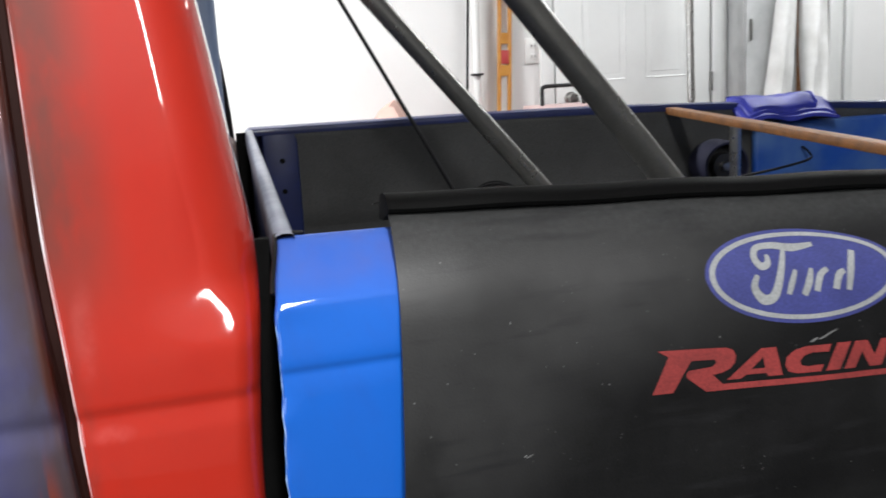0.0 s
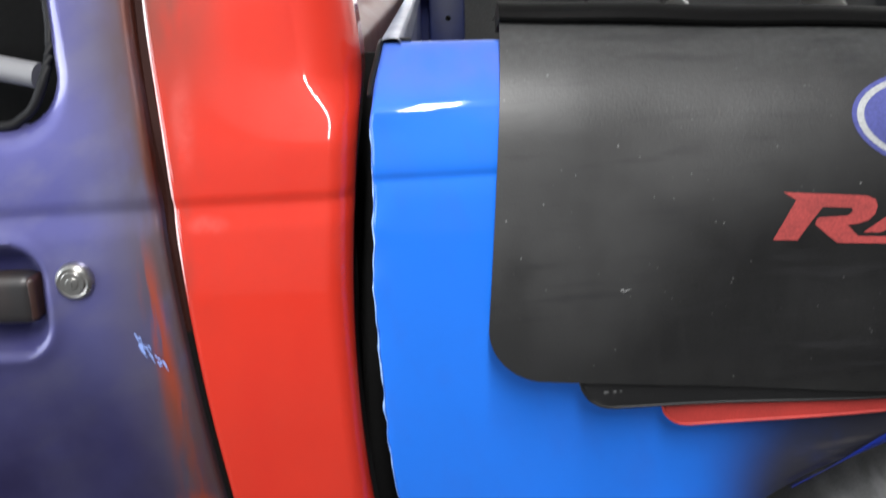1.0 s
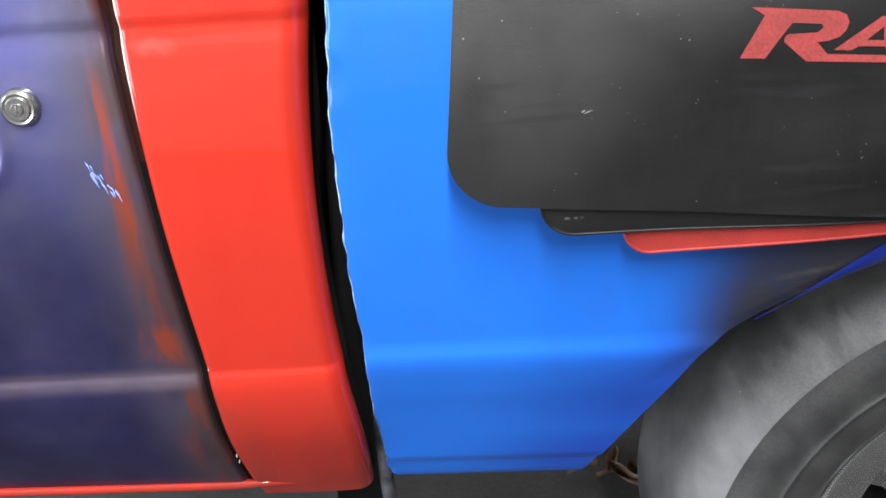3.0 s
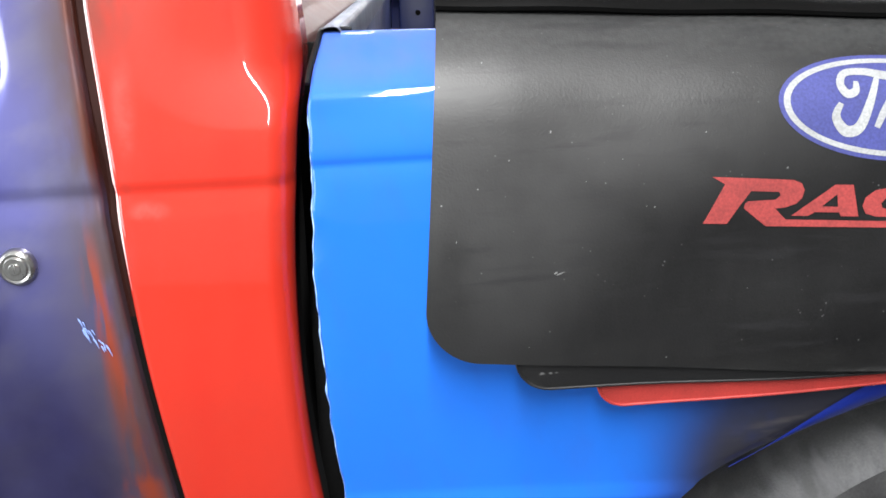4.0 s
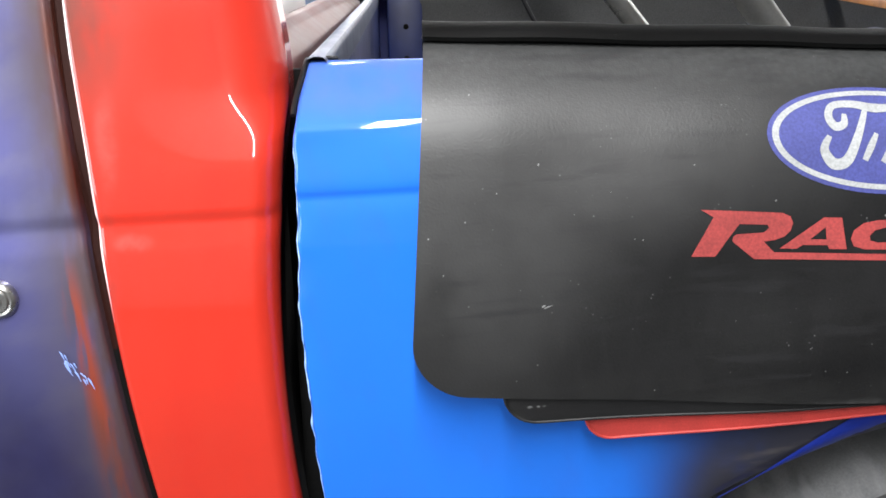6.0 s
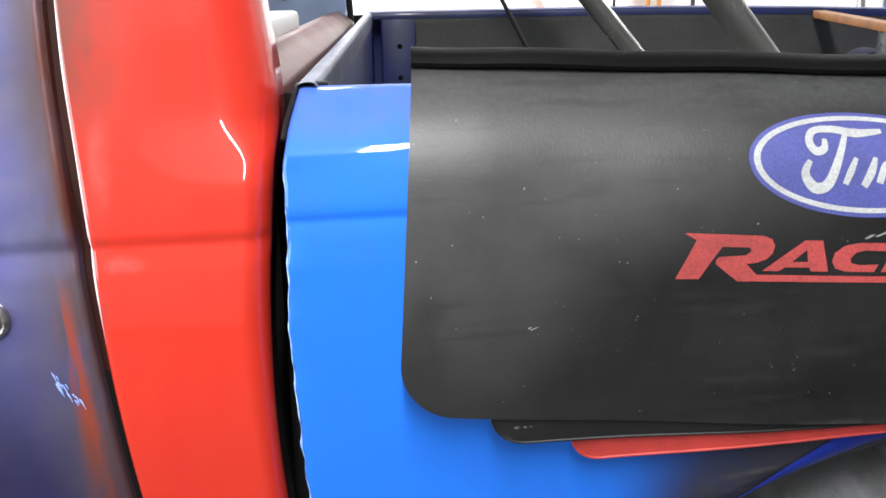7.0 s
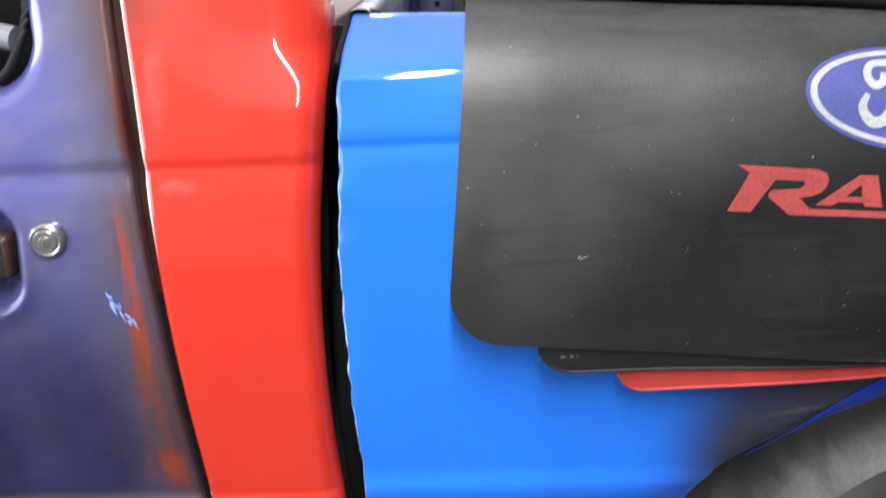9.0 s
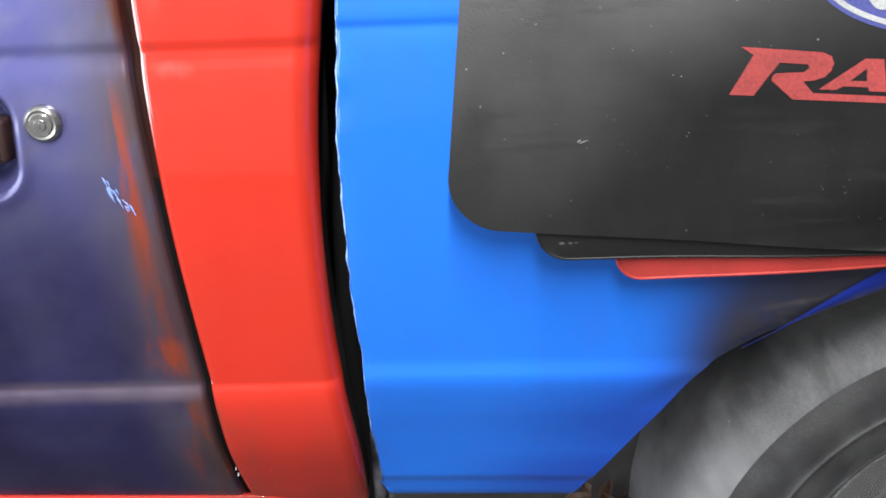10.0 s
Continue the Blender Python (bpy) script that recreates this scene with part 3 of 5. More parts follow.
def cab_corner_place(a, z):
    """a: 0 at the door gap to 1 at the rear edge, then on round the corner to 2."""
    x0, x1 = gap_x(z), rear_x(z)
    turn = 0.016 + 0.0054 * smoothstep(0.66, 0.80, z) + 0.0212 * smoothstep(0.8973, 0.9338, z)
    flat = (x1 - turn) - x0
    y = cab_side(z, x0 + flat * min(a, 1.0))
    if a <= 1:
        x = x0 + flat * a
        y += edge_round(flat * a, 0.006) + pillar_crown(x, z) + shoulder(x, z)
        return (x, y, z)
    t = min((a - 1) / 0.75, 1.0) * math.pi / 2
    y += 0.00018 * smoothstep(0.93, 1.0, z) * math.sin(math.pi * (a - 1)) * math.sin(15 * a + 5 * math.sin(2.6 * a) + 2.0 * z)
    y += turn * 1.15 * (1 - math.cos(t)) + 0.03 * max(0.0, a - 1.75) / 0.25
    return (x1 - turn + turn * math.sin(t), y + pillar_crown(x1 - turn, z) + shoulder(x1 - turn + turn * math.sin(t), z), z)



zs = steps((0.392, 0.004), (0.40, 0.006), (0.525, 0.002), (0.575, 0.010), (0.80, 0.0022), (0.94, 0.004), (1.04, 0.008), (1.30, 0.03), 1.74)
us = steps((0.0, 0.004), (0.08, 0.025), (0.35, 0.012), (1.0, 0.02), 2.0)
def painted(a, z):
    """Below the belt the red ends part of the way round the rear corner."""
    return 1.76 + 0.34 * smoothstep(0.85, 0.92, z) - a


def return_place(a, z):
    x, y, z = cab_corner_place(a, z)
    return (x - 0.0007, y + 0.0007, z)


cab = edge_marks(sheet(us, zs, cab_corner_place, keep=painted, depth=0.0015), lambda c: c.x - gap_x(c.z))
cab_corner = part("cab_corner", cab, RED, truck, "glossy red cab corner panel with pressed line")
# black flange added round the corner: the gap's shade put into its colour
part("gap_return_shade", sheet(steps((1.67, 0.03), 2.0), [z for z in zs if z < 0.93], return_place, depth=0.0015), BLACK, cab_corner, "black flange added for the shade inside the gap")

# seam and dark pinch line at the foot of the corner panel
part("sill_seam", tube([(-1.15, 0.0335, 0.4125), (-0.35, 0.0345, 0.4125), (-0.12, 0.0365, 0.4115), (-0.06, 0.042, 0.411), (-0.010, 0.054, 0.410)], [0.0048, 0.0048, 0.0046, 0.0042, 0.002], 10), RED, cab_corner, "red rolled lower edge")
part("joint_line", tube([(-0.0775, cab_side(0.430) + 0.0003, 0.430), (-0.0785, cab_side(0.455) + 0.0003, 0.455), (-0.0790, cab_side(0.478) + 0.0004, 0.478)], 0.0005, 6), material("dark_red_seam", (0.34, 0.018, 0.010), 0.5), cab_corner, "thin dark seam in the red paint")


# pale strip along the red edge: its highlight put into shape and colour
worn = [0.765 + 0.004 * k for k in range(105)]
part("edge_highlight", tube([(gap_x(z) + 0.0022, cab_side(z) + 0.0012 + pillar_crown(gap_x(z), z), z) for z in worn], [0.0001 + 0.0009 * smoothstep(0.765, 0.81, z) * (0.8 + 0.25 * math.sin(z * 47)) * (1 - 0.8 * math.exp(-((z - 0.842) / 0.004) ** 2)) for z in worn], 6), EDGE_RED, cab_corner, "pale strip for the highlight on the red panel's edge")

# ---- door


def door_gap(z):
    """The gap between door and cab is wider above the belly."""
    return 0.0066 + 0.0024 * smoothstep(0.70, 0.86, z)


HANDLE = (-0.46, -0.2525, 0.729, 0.812, 0.026)


def door_y(x, z):
    y = cab_side(z, x)
    d = -rounded_box_distance(x, z, *HANDLE)
    y += 0.034 * smoothstep(-0.004, 0.020, d)
    y -= 0.0015 * math.exp(-((d + 0.006) / 0.005) ** 2)
    return y


def door_shift(u, z):
    """u: distance forward of the door's rear edge."""
    x = gap_x(z) - door_gap(z) - u
    y = door_y(x, z) + edge_round(u, 0.0035 + 0.0020 * smoothstep(0.76, 0.88, z))
    w = window_distance(u, z)
    y += edge_round(max(w, 0), 0.016)
    return (x, y, z)


def window_distance(u, z):
    x = gap_x(z) - door_gap(z) - u
    return rounded_box_distance(x + (z - 1.0) * 0.10, z, -1.00, -0.2405, 0.897, 1.62, 0.045)


us = steps((0.0, 0.0012), (0.010, 0.004), (0.05, 0.0028), (0.17, 0.008), (0.40, 0.04), 0.98)
zs = steps((0.405, 0.006), (0.525, 0.002), (0.575, 0.010), (0.70, 0.0035), (0.96, 0.008), (1.10, 0.03), 1.70)
door = part("door", edge_marks(sheet(us, zs, door_shift, keep=window_distance, depth=0.03), lambda c: gap_x(c.z) - door_gap(c.z) - c.x), PURPLE, truck, "purple blue metallic door with red sprayed over its edge")

LX, LZ = -0.2275, 0.7865
LY = cab_side(LZ)
lock = part("door_lock", lathe([(0.0005, LY - 0.0075), (0.0085, LY - 0.0075), (0.0092, LY - 0.0068), (0.0095, LY - 0.0060), (0.0115, LY - 0.0064), (0.0135, LY - 0.0048), (0.0148, LY - 0.002), (0.0150, LY + 0.004)], LX, LZ, 48), CHROME, door, "round worn chrome key lock")
core = part("key_cylinder", lathe([(0.0005, LY - 0.0084), (0.0042, LY - 0.0084), (0.0047, LY - 0.0079), (0.0049, LY - 0.0070)], LX, LZ, 28), CHROME, lock)
part("key_slot", box(LX - 0.0005, LX + 0.0005, LY - 0.0088, LY - 0.0070, LZ - 0.0030, LZ + 0.0030, 0.0003), STEEL, lock)
hx0, hx1, hz0, hz1, _ = HANDLE
grip = box(hx0 + 0.03, -0.2595, -0.010, 0.016, 0.752, 0.792, 0.009, 4)
part("door_handle", grip, HANDLE_BLACK, door, "satin black pull handle in its recess")
part("handle_end", box(-0.2665, -0.2585, -0.0085, 0.014, 0.7545, 0.7895, 0.004, 3), material("rusty_brown_handle_end", (0.030, 0.010, 0.007), 0.5, vary=0.25, scale=60), door, "rubbed brown handle end")
part("handle_pocket", box(hx0 + 0.02, -0.262, 0.034, 0.05, 0.745, 0.80), BLACK, door, "dark hollow behind the handle")
seal = [( -0.2425 - (z - 1.0) * 0.10, door_y(-0.25, z) + 0.020, z) for z in (1.6, 1.4, 1.2, 1.05, 0.97)] + [(-0.2455, door_y(-0.25, 0.93) + 0.014, 0.93)] + [(x, door_y(-0.25, z) + 0.0155, z) for x, z in ((-0.262, 0.906), (-0.30, 0.899), (-0.5, 0.898), (-0.98, 0.898))]
part("window_seal", tube(curve(seal, 5), 0.004, 10), RUBBER, door, "black rubber window seal")
random.seed(5)
marks = [(-0.186 + 0.019 * t + random.uniform(-0.003, 0.003), 0.7385 - 0.022 * t + random.uniform(-0.003, 0.003), random.uniform(0.004, 0.011), random.choice((-68, -60, -52, -64))) for t in [k / 17 for k in range(18)]]
for x, z, ln, ang in marks:
    c, s = math.cos(radians(ang)) * ln / 2, math.sin(radians(ang)) * ln / 2
    y = cab_side(z) - 0.0006
    part("paint_scratch", tube([(x - c, y, z - s), (x - c * 0.2, y - 0.0003, z - s * 0.3 + 0.0008), (x + c, y, z + s)], [0.0002, 0.0006, 0.0002], 6), SCUFF_BLUE, door, "pale blue scratch through the paint")

# black strip added so that the gap stays in deep shade
part("gap_blackout", box(-0.045, 0.012, 0.165, 0.175, 0.26, 0.935), BLACK, truck, "black strip added deep in the gap to keep it dark")

# white fleck at the crease: the coat's glint put in as a solid bit
part("chip_or_glint", tube([(gap_x(z) + 0.0022, cab_side(z) + 0.0024, z) for z in (0.548, 0.553, 0.558, 0.562)], [0.0003, 0.0009, 0.0009, 0.0003], 6), PLASTIC_WHITE, cab_corner, "bare white chip or painted glint on the panel edge")

for z in (0.447, 0.4555):
    part("chip_or_glint", tube([(gap_x(z) - 0.0015 + 0.001 * math.sin(z * 900), cab_side(z) + 0.0035, z - 0.002), (gap_x(z) - 0.0005, cab_side(z) + 0.003, z + 0.0015)], [0.0006, 0.0003], 6), PLASTIC_WHITE, cab_corner, "bare white chip or painted glint on the panel edge")

# fillings of the door gap: its shade put into black and near-black red
JAMB = material("shaded_jamb_red", (0.020, 0.003, 0.0012), 0.7, vary=0.2, scale=12, spec=0.2)
for low, high, mat, words in ((0.40, 0.74, BLACK, "black strip added deep in the door gap to darken it"), (0.74, 1.72, JAMB, "red door jamb inside the gap with its shade in the colour")):
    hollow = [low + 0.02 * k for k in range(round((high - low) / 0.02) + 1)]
    part("door_gap_shade", tube([(gap_x(z) - 0.5 * door_gap(z) - 0.001, cab_side(z) + 0.017, z) for z in hollow], 0.0072, 8), mat, truck, words)

# cab shell: back panel with its window opening, far side, floor, roof
SILL = 0.915
part("cab_back_panel", box(-0.055, -0.030, 0.10, 1.58, 0.40, SILL, 0.008), BLACK, truck, "dark cab back panel")
SILL_LINE = [(-0.030, 0.86), (-0.030, 0.928), (-0.033, 0.933), (-0.064, 0.959), (-0.068, 0.960), (-0.088, 0.958)]
bm = sheet(steps((0.055, 0.04), 1.66), [k / 5 for k in range(6)], lambda y, t: Vector((SILL_LINE[round(t * 5)][0], y, SILL_LINE[round(t * 5)][1])))
part("rear_window_sill", bm, PRIMER_RED, truck, "rear window sill in primer dusted with red")
part("rear_window_ledge", box(-0.135, -0.084, 0.20, 0.92, 0.945, 0.985, 0.008), PLASTIC_WHITE, truck, "white inner ledge")
far = bmesh.new()
for z0, z1, x0, x1 in ((0.40, 0.98, -1.15, -0.06), (0.98, 1.70, -0.16, -0.07)):
    box(x0, x1, 1.67, 1.70, z0, z1, 0.01, 2, far)
part("far_cab_side", far, RED, truck, "red far side of the cab")
part("far_pillar_edge", tube(curve([(-0.040, 1.655, 0.86), (-0.044, 1.655, 0.98), (-0.060, 1.640, 1.15), (-0.12, 1.60, 1.50), (-0.18, 1.56, 1.70)], 4), 0.008, 10), RUBBER, truck, "black rubber seal on the far window pillar")
part("far_door_trim", box(-0.34, -0.050, 1.60, 1.655, 0.45, 1.30, 0.02, 3), PALE_BLUE, truck, "pale blue grey inner side panel")
part("trim_hole", lathe([(0.0005, 1.597), (0.012, 1.596), (0.013, 1.60)], -0.192, 1.000, 20), PLASTIC_BLACK, truck, "dark round hole in the trim")
part("far_door_card", box(-1.14, -0.345, 1.60, 1.655, 0.45, 0.93, 0.02, 3), BLACK, truck, "dark far door card")
part("cab_roof", box(-1.0, -0.16, 0.16, 1.56, 1.72, 1.75, 0.012), RED, truck, "red cab roof")
# unseen panel added to keep daylight out of the cab's open front
part("cab_front_blocker", box(-1.19, -1.15, 0.05, 1.65, 0.39, 1.72, 0.01), BLACK, truck, "unseen dark panel added to close the cab's front")
part("cab_floor", box(-1.15, -0.05, 0.06, 1.64, 0.39, 0.42, 0.005), BLACK, truck, "dark cab floor")
part("bench_seat", box(-0.62, -0.14, 0.12, 1.58, 0.42, 0.90, 0.05, 4), material("dark_seat_cloth", (0.010, 0.010, 0.011), 0.9, vary=0.2, bump=0.4), truck, "black seat back")
# black panel added behind the window corner to keep the cab dark there
part("window_blackout", box(-0.42, -0.19, 0.088, 0.100, 0.86, 1.66, 0.004), BLACK, truck, "black panel added inside the window to darken the cab")
part("belt_bracket", tube([(-0.36, 0.072, 0.945), (-0.30, 0.062, 0.942), (-0.258, 0.055, 0.934)], 0.010, 12), material("grey_belt_guide", (0.20, 0.20, 0.21), 0.5, vary=0.15), truck, "grey belt guide inside the window")

# ---- bed, near side
BED_FRONT = [(0.40, 0.024), (0.46, 0.0185), (0.514, 0.0135), (0.568, 0.0105), (0.66, 0.0025), (0.747, -0.0015), (0.80, -0.0015), (0.859, 0.0), (0.91, 0.0015), (0.96, 0.010)]
PROFILE = [(p.y, p.z) for p in curve([(0, 0.090, 0.403), (0, 0.064, 0.3980), (0, 0.053, 0.404), (0, 0.0435, 0.4255), (0, 0.0390, 0.4310), (0, 0.0365, 0.4375), (0, 0.0325, 0.450), (0, 0.0185, 0.490), (0, 0.0080, 0.518)], 6)]
PROFILE += [(p.y, p.z) for p in curve([(0, 0.0026, 0.5340), (0, -0.0012, 0.5460), (0, -0.0034, 0.5550), (0, -0.0040, 0.5605), (0, -0.0030, 0.5655), (0, -0.0010, 0.5695), (0, -0.0010, 0.578), (0, -0.004, 0.62), (0, -0.0075, 0.68), (0, -0.0085, 0.74), (0, -0.0075, 0.80), (0, -0.0058, 0.836), (0, -0.0046, 0.8480), (0, -0.0034, 0.8560), (0, -0.0046, 0.8630), (0, -0.0034, 0.876), (0, 0.0014, 0.902), (0, 0.0032, 0.9075), (0, 0.0080, 0.9128), (0, 0.026, 0.9290), (0, 0.043, 0.9430), (0, 0.052, 0.9490), (0, 0.062, 0.9525), (0, 0.074, 0.9535), (0, 0.080, 0.951), (0, 0.082, 0.944), (0, 0.082, 0.90)], 5)]
DISTANCE = [0.0]
for (a, b), (c, d) in zip(PROFILE, PROFILE[1:]):
    DISTANCE.append(DISTANCE[-1] + math.hypot(c - a, d - b))


def along_profile(s):
    """(y, z) at a distance along the bed side's section, from its foot."""
    s = min(max(s, 0), DISTANCE[-1])
    k = int(np.searchsorted(DISTANCE, s))
    k = min(max(k, 1), len(DISTANCE) - 1)
    f = (s - DISTANCE[k - 1]) / max(1e-9, DISTANCE[k] - DISTANCE[k - 1])
    return [PROFILE[k - 1][i] + f * (PROFILE[k][i] - PROFILE[k - 1][i]) for i in (0, 1)]


def bed_front(z):
    wave = 0.0005 * math.sin(z * 47) + 0.0004 * math.sin(z * 143 + 1.2 + 2 * math.sin(z * 29)) + 0.0003 * math.sin(z * 250)
    return smooth_between(BED_FRONT, z, 0.012) + wave * (1 - smoothstep(0.90, 0.94, z)) * smoothstep(0.44, 0.5, z)


ARCH = (0.590, 0.192, 0.474)


HINGE = Vector((0.088, -0.692, 1.015))


def set_in(p, dy):
    """Moves a point of the bed or its covers in or out by dy, keeping its bearing."""
    p = Vector(p)
    return HINGE + (p - HINGE) * (1 + dy / (p.y - HINGE.y))


def toe_in(x):
    """The bed runs slightly inward from its front end to the wheel."""
    return 0.06 * min(max(0.0, x - 0.15), 0.35)


def bed_rise(x, z):
    """The pressed lines of the bed climb slightly to the rear."""
    return (0.015 * min(x, 0.35) + 0.018 * min(x, 0.10) * smoothstep(0.60, 0.80, z)) * smoothstep(0.44, 0.50, z) * (1 - smoothstep(0.915, 0.95, z)) + 0.0015 * (1 - smoothstep(0.10, 0.20, x) * smoothstep(0.80, 0.90, z)) - 0.0035 * smoothstep(0.925, 0.950, z)


def bed_place(u, s):
    y, z = along_profile(s)
    x = bed_front(z) + u
    y += edge_round(u, 0.0035) if u < 0.0035 else 0
    # the crease under the rail is not quite straight
    y += 0.040 * (min(x, 0.10) - 0.05) * math.exp(-((z - 0.908) / 0.012) ** 2)
    # small dents along the cut edge
    y += 0.0016 * math.exp(-(u / 0.009) ** 2) * (0.5 + 0.5 * math.sin(z * 74 + 2.5 * math.sin(z * 31))) * smoothstep(0.60, 0.7, z) * (1 - smoothstep(0.84, 0.9, z))
    # the panel rolls in towards the wheel opening
    lip = math.hypot(x - ARCH[0], z + bed_rise(x, z) - ARCH[1]) - ARCH[2]
    if z < 0.80:
        y += 0.006 * math.exp(-max(lip, 0) / 0.008) * smoothstep(0.50, 0.58, z)
    return set_in((x, y, z + bed_rise(x, z)), toe_in(x))


def bed_keep(u, s):
    y, z = along_profile(s)
    x = bed_front(z) + u
    z += bed_rise(x, z)
    ring, cut = math.hypot(x - ARCH[0], z - ARCH[1]) - ARCH[2], (-(x - 0.2105) * 0.164 + (z - 0.414) * 0.092) / 0.1880
    arch = (ring + cut + math.sqrt((ring - cut) ** 2 + 0.005 ** 2)) / 2
    if z > 0.75:
        return 1.0
    corner = (z - 0.428) * 0.35 + (x - 0.020) * 0.5 + 0.004
    return min(arch, corner, 1.0)


us = steps((0.0, 0.0010), (0.004, 0.003), (0.02, 0.010), (0.16, 0.006), (0.56, 0.03), 1.85)
ss = steps((0.0, 0.005), (0.14, 0.0022), (0.175, 0.007), (0.36, 0.0018), (0.44, 0.0028), (0.50, 0.0013), (0.58, 0.006), DISTANCE[-1])
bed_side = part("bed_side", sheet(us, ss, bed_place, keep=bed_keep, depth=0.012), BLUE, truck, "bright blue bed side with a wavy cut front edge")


def lip_place(x, t):
    """The folded flange over the wheel opening; it widens behind the front of the arch."""
    wide = smoothstep(0.34, 0.50, x)
    r = ARCH[2] - 0.002 + (0.002 + 0.034 * wide) * t
    z = ARCH[1] + math.sqrt(max(0.0, r * r - (x - ARCH[0]) ** 2))
    y = between([(q, p) for p, q in PROFILE if 0.56 < q < 0.84], z - bed_rise(x, z))
    return set_in((x, y - (0.0012 + 0.003 * math.sin(math.pi * t)) * wide + (0.004 + 0.008 * wide) * (1 - t) ** 2, z), toe_in(x))


part("arch_lip", sheet(steps((0.335, 0.010), 0.84), [k / 6 for k in range(7)], lip_place), LIP_BLUE, bed_side, "deep blue folded lip of the wheel opening")
HEIGHTS = [(z, y) for y, z in PROFILE if 0.44 < z < 0.912]
# pale strip along the blue edge: chips, and its highlight put into the colour
worn = [0.43 + 0.003 * k for k in range(158)]
part("edge_chips_and_glint", tube([(bed_front(z) + 0.0004, between(HEIGHTS, z) + 0.0022, z) for z in worn], [max(0.0001, (0.35 + 0.65 * smoothstep(0.58, 0.70, z)) * (0.0004 + 0.0009 * noise.noise(Vector((0.3, 0.7, z * 60))) + 0.0005 * noise.noise(Vector((2.3, 0.7, z * 190))))) for z in worn], 6), EDGE_BLUE, bed_side, "pale strip for chips and highlight on the blue panel's edge")
lip = [(bed_front(z) - 0.0022, y - 0.0006, z + 0.0008 + bed_rise(0.01, z)) for y, z in PROFILE if z > 0.914 and y < 0.075]
part("rail_cap", tube(lip + [(0.022, 0.078, 0.9528), (0.030, 0.079, 0.9522)], 0.0019, 8), RUBBER, truck, "black rubber lip on the rail's front corner")


def droop(x):
    """The far rail sinks a little towards the tailgate."""
    return -0.040 * max(0.0, (x - 0.55) / 1.2) ** 2


# ---- bed: bulkhead, floor, far side, tailgate
head = box(0.004, 0.016, 0.082, 1.70, 0.56, 0.944, 0.002)
bmesh.ops.transform(head, verts=head.verts, matrix=Matrix.Translation((0.010, 0, 0)))
for v in head.verts:
    v.co.x -= 0.013 * v.co.y / 1.7 + 0.004
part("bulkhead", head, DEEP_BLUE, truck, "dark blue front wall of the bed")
part("bulkhead_flange", sheet(steps((0.06, 0.03), 1.705), steps((0.0, 0.1), 1.0), lambda y, t: Vector(curve([(0.004 - 0.008 * y, y, 0.925), (0.005 - 0.008 * y, y, 0.948), (0.009 - 0.008 * y, y, 0.9545), (0.018 - 0.008 * y, y, 0.9555), (0.0225 - 0.008 * y, y, 0.953), (0.0235 - 0.008 * y, y, 0.945), (0.0235 - 0.008 * y, y, 0.925)], 4)[min(24, round(t * 24))])), FLANGE, truck, "grey blue flange along the top of the front wall")
floor_bm = box(0.03, 1.82, 0.30, 1.70, 0.555, 0.575)
box(0.03, 0.292, 0.06, 0.298, 0.555, 0.575, bm=floor_bm)
box(0.898, 1.82, 0.10, 0.298, 0.555, 0.575, bm=floor_bm)
part("bed_floor", floor_bm, LINER, truck, "dark lined bed floor")
part("near_inner_wall", box(0.034, 1.82, 0.085, 0.100, 0.66, 0.935), LINER, truck)
far = sheet(steps((0.10, 0.05), 1.84), steps((0.0, 0.05), 1.0), lambda x, t: Vector(curve([(x, 1.640, 0.57), (x, 1.650, 0.68), (x, 1.640, 0.74), (x, 1.644, 0.80), (x, 1.636, 0.90 + droop(x)), (x, 1.630, 0.935 + droop(x)), (x, 1.632, 0.946 + droop(x))], 3)[min(18, round(t * 18))]))
part("far_inner_wall", far, LINER, truck, "black lined inside of the far bed wall")
part("corner_post", box(0.030, 0.115, 1.63, 1.66, 0.57, 0.945, 0.006), DEEP_BLUE, truck, "dark blue unlined bed corner with bolt holes")
for z in (0.80, 0.875):
    part("bolt_hole", lathe([(0.0005, 1.628), (0.006, 1.6285), (0.007, 1.631)], 0.075, z, 14), BLACK, truck)
rail = sheet(steps((0.0, 0.06), 1.85), steps((0.0, 0.05), 1.0), lambda x, t: Vector(curve([(x, 1.628, 0.940 + droop(x)), (x, 1.629, 0.953 + droop(x)), (x, 1.640, 0.958 + droop(x)), (x, 1.700, 0.958 + droop(x)), (x, 1.716, 0.952 + droop(x)), (x, 1.738, 0.90), (x, 1.742, 0.70), (x, 1.735, 0.55), (x, 1.70, 0.43)], 4)[min(32, round(t * 32))]))
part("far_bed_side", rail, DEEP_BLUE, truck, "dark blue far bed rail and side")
part("tailgate", box(1.80, 1.84, 0.10, 1.64, 0.56, 0.905, 0.012, 3), LIGHT_BLUE, truck, "bright blue tailgate")
part("unlined_wall_panel", box(1.33, 1.80, 1.610, 1.638, 0.60, 0.885, 0.010, 3), LIGHT_BLUE, truck, "light blue unlined wall panel in the bed")
tub = lathe([(0.33, 0.022), (0.33, 0.16), (0.33, 0.36), (0.322, 0.38), (0.05, 0.385)], 0.595, 0.42, 64)
bmesh.ops.delete(tub, geom=[v for v in tub.verts if v.co.z < 0.553], context="VERTS")
part("wheel_tub", tub, LINER, truck, "black lined wheel tub")
part("frame_rail", box(-1.1, 1.85, 0.40, 0.47, 0.30, 0.40, 0.008), BLACK, truck, "black chassis rail")
part("inner_fender", box(0.05, 0.09, 0.30, 0.34, 0.40, 0.56, 0.01), BLACK, truck)
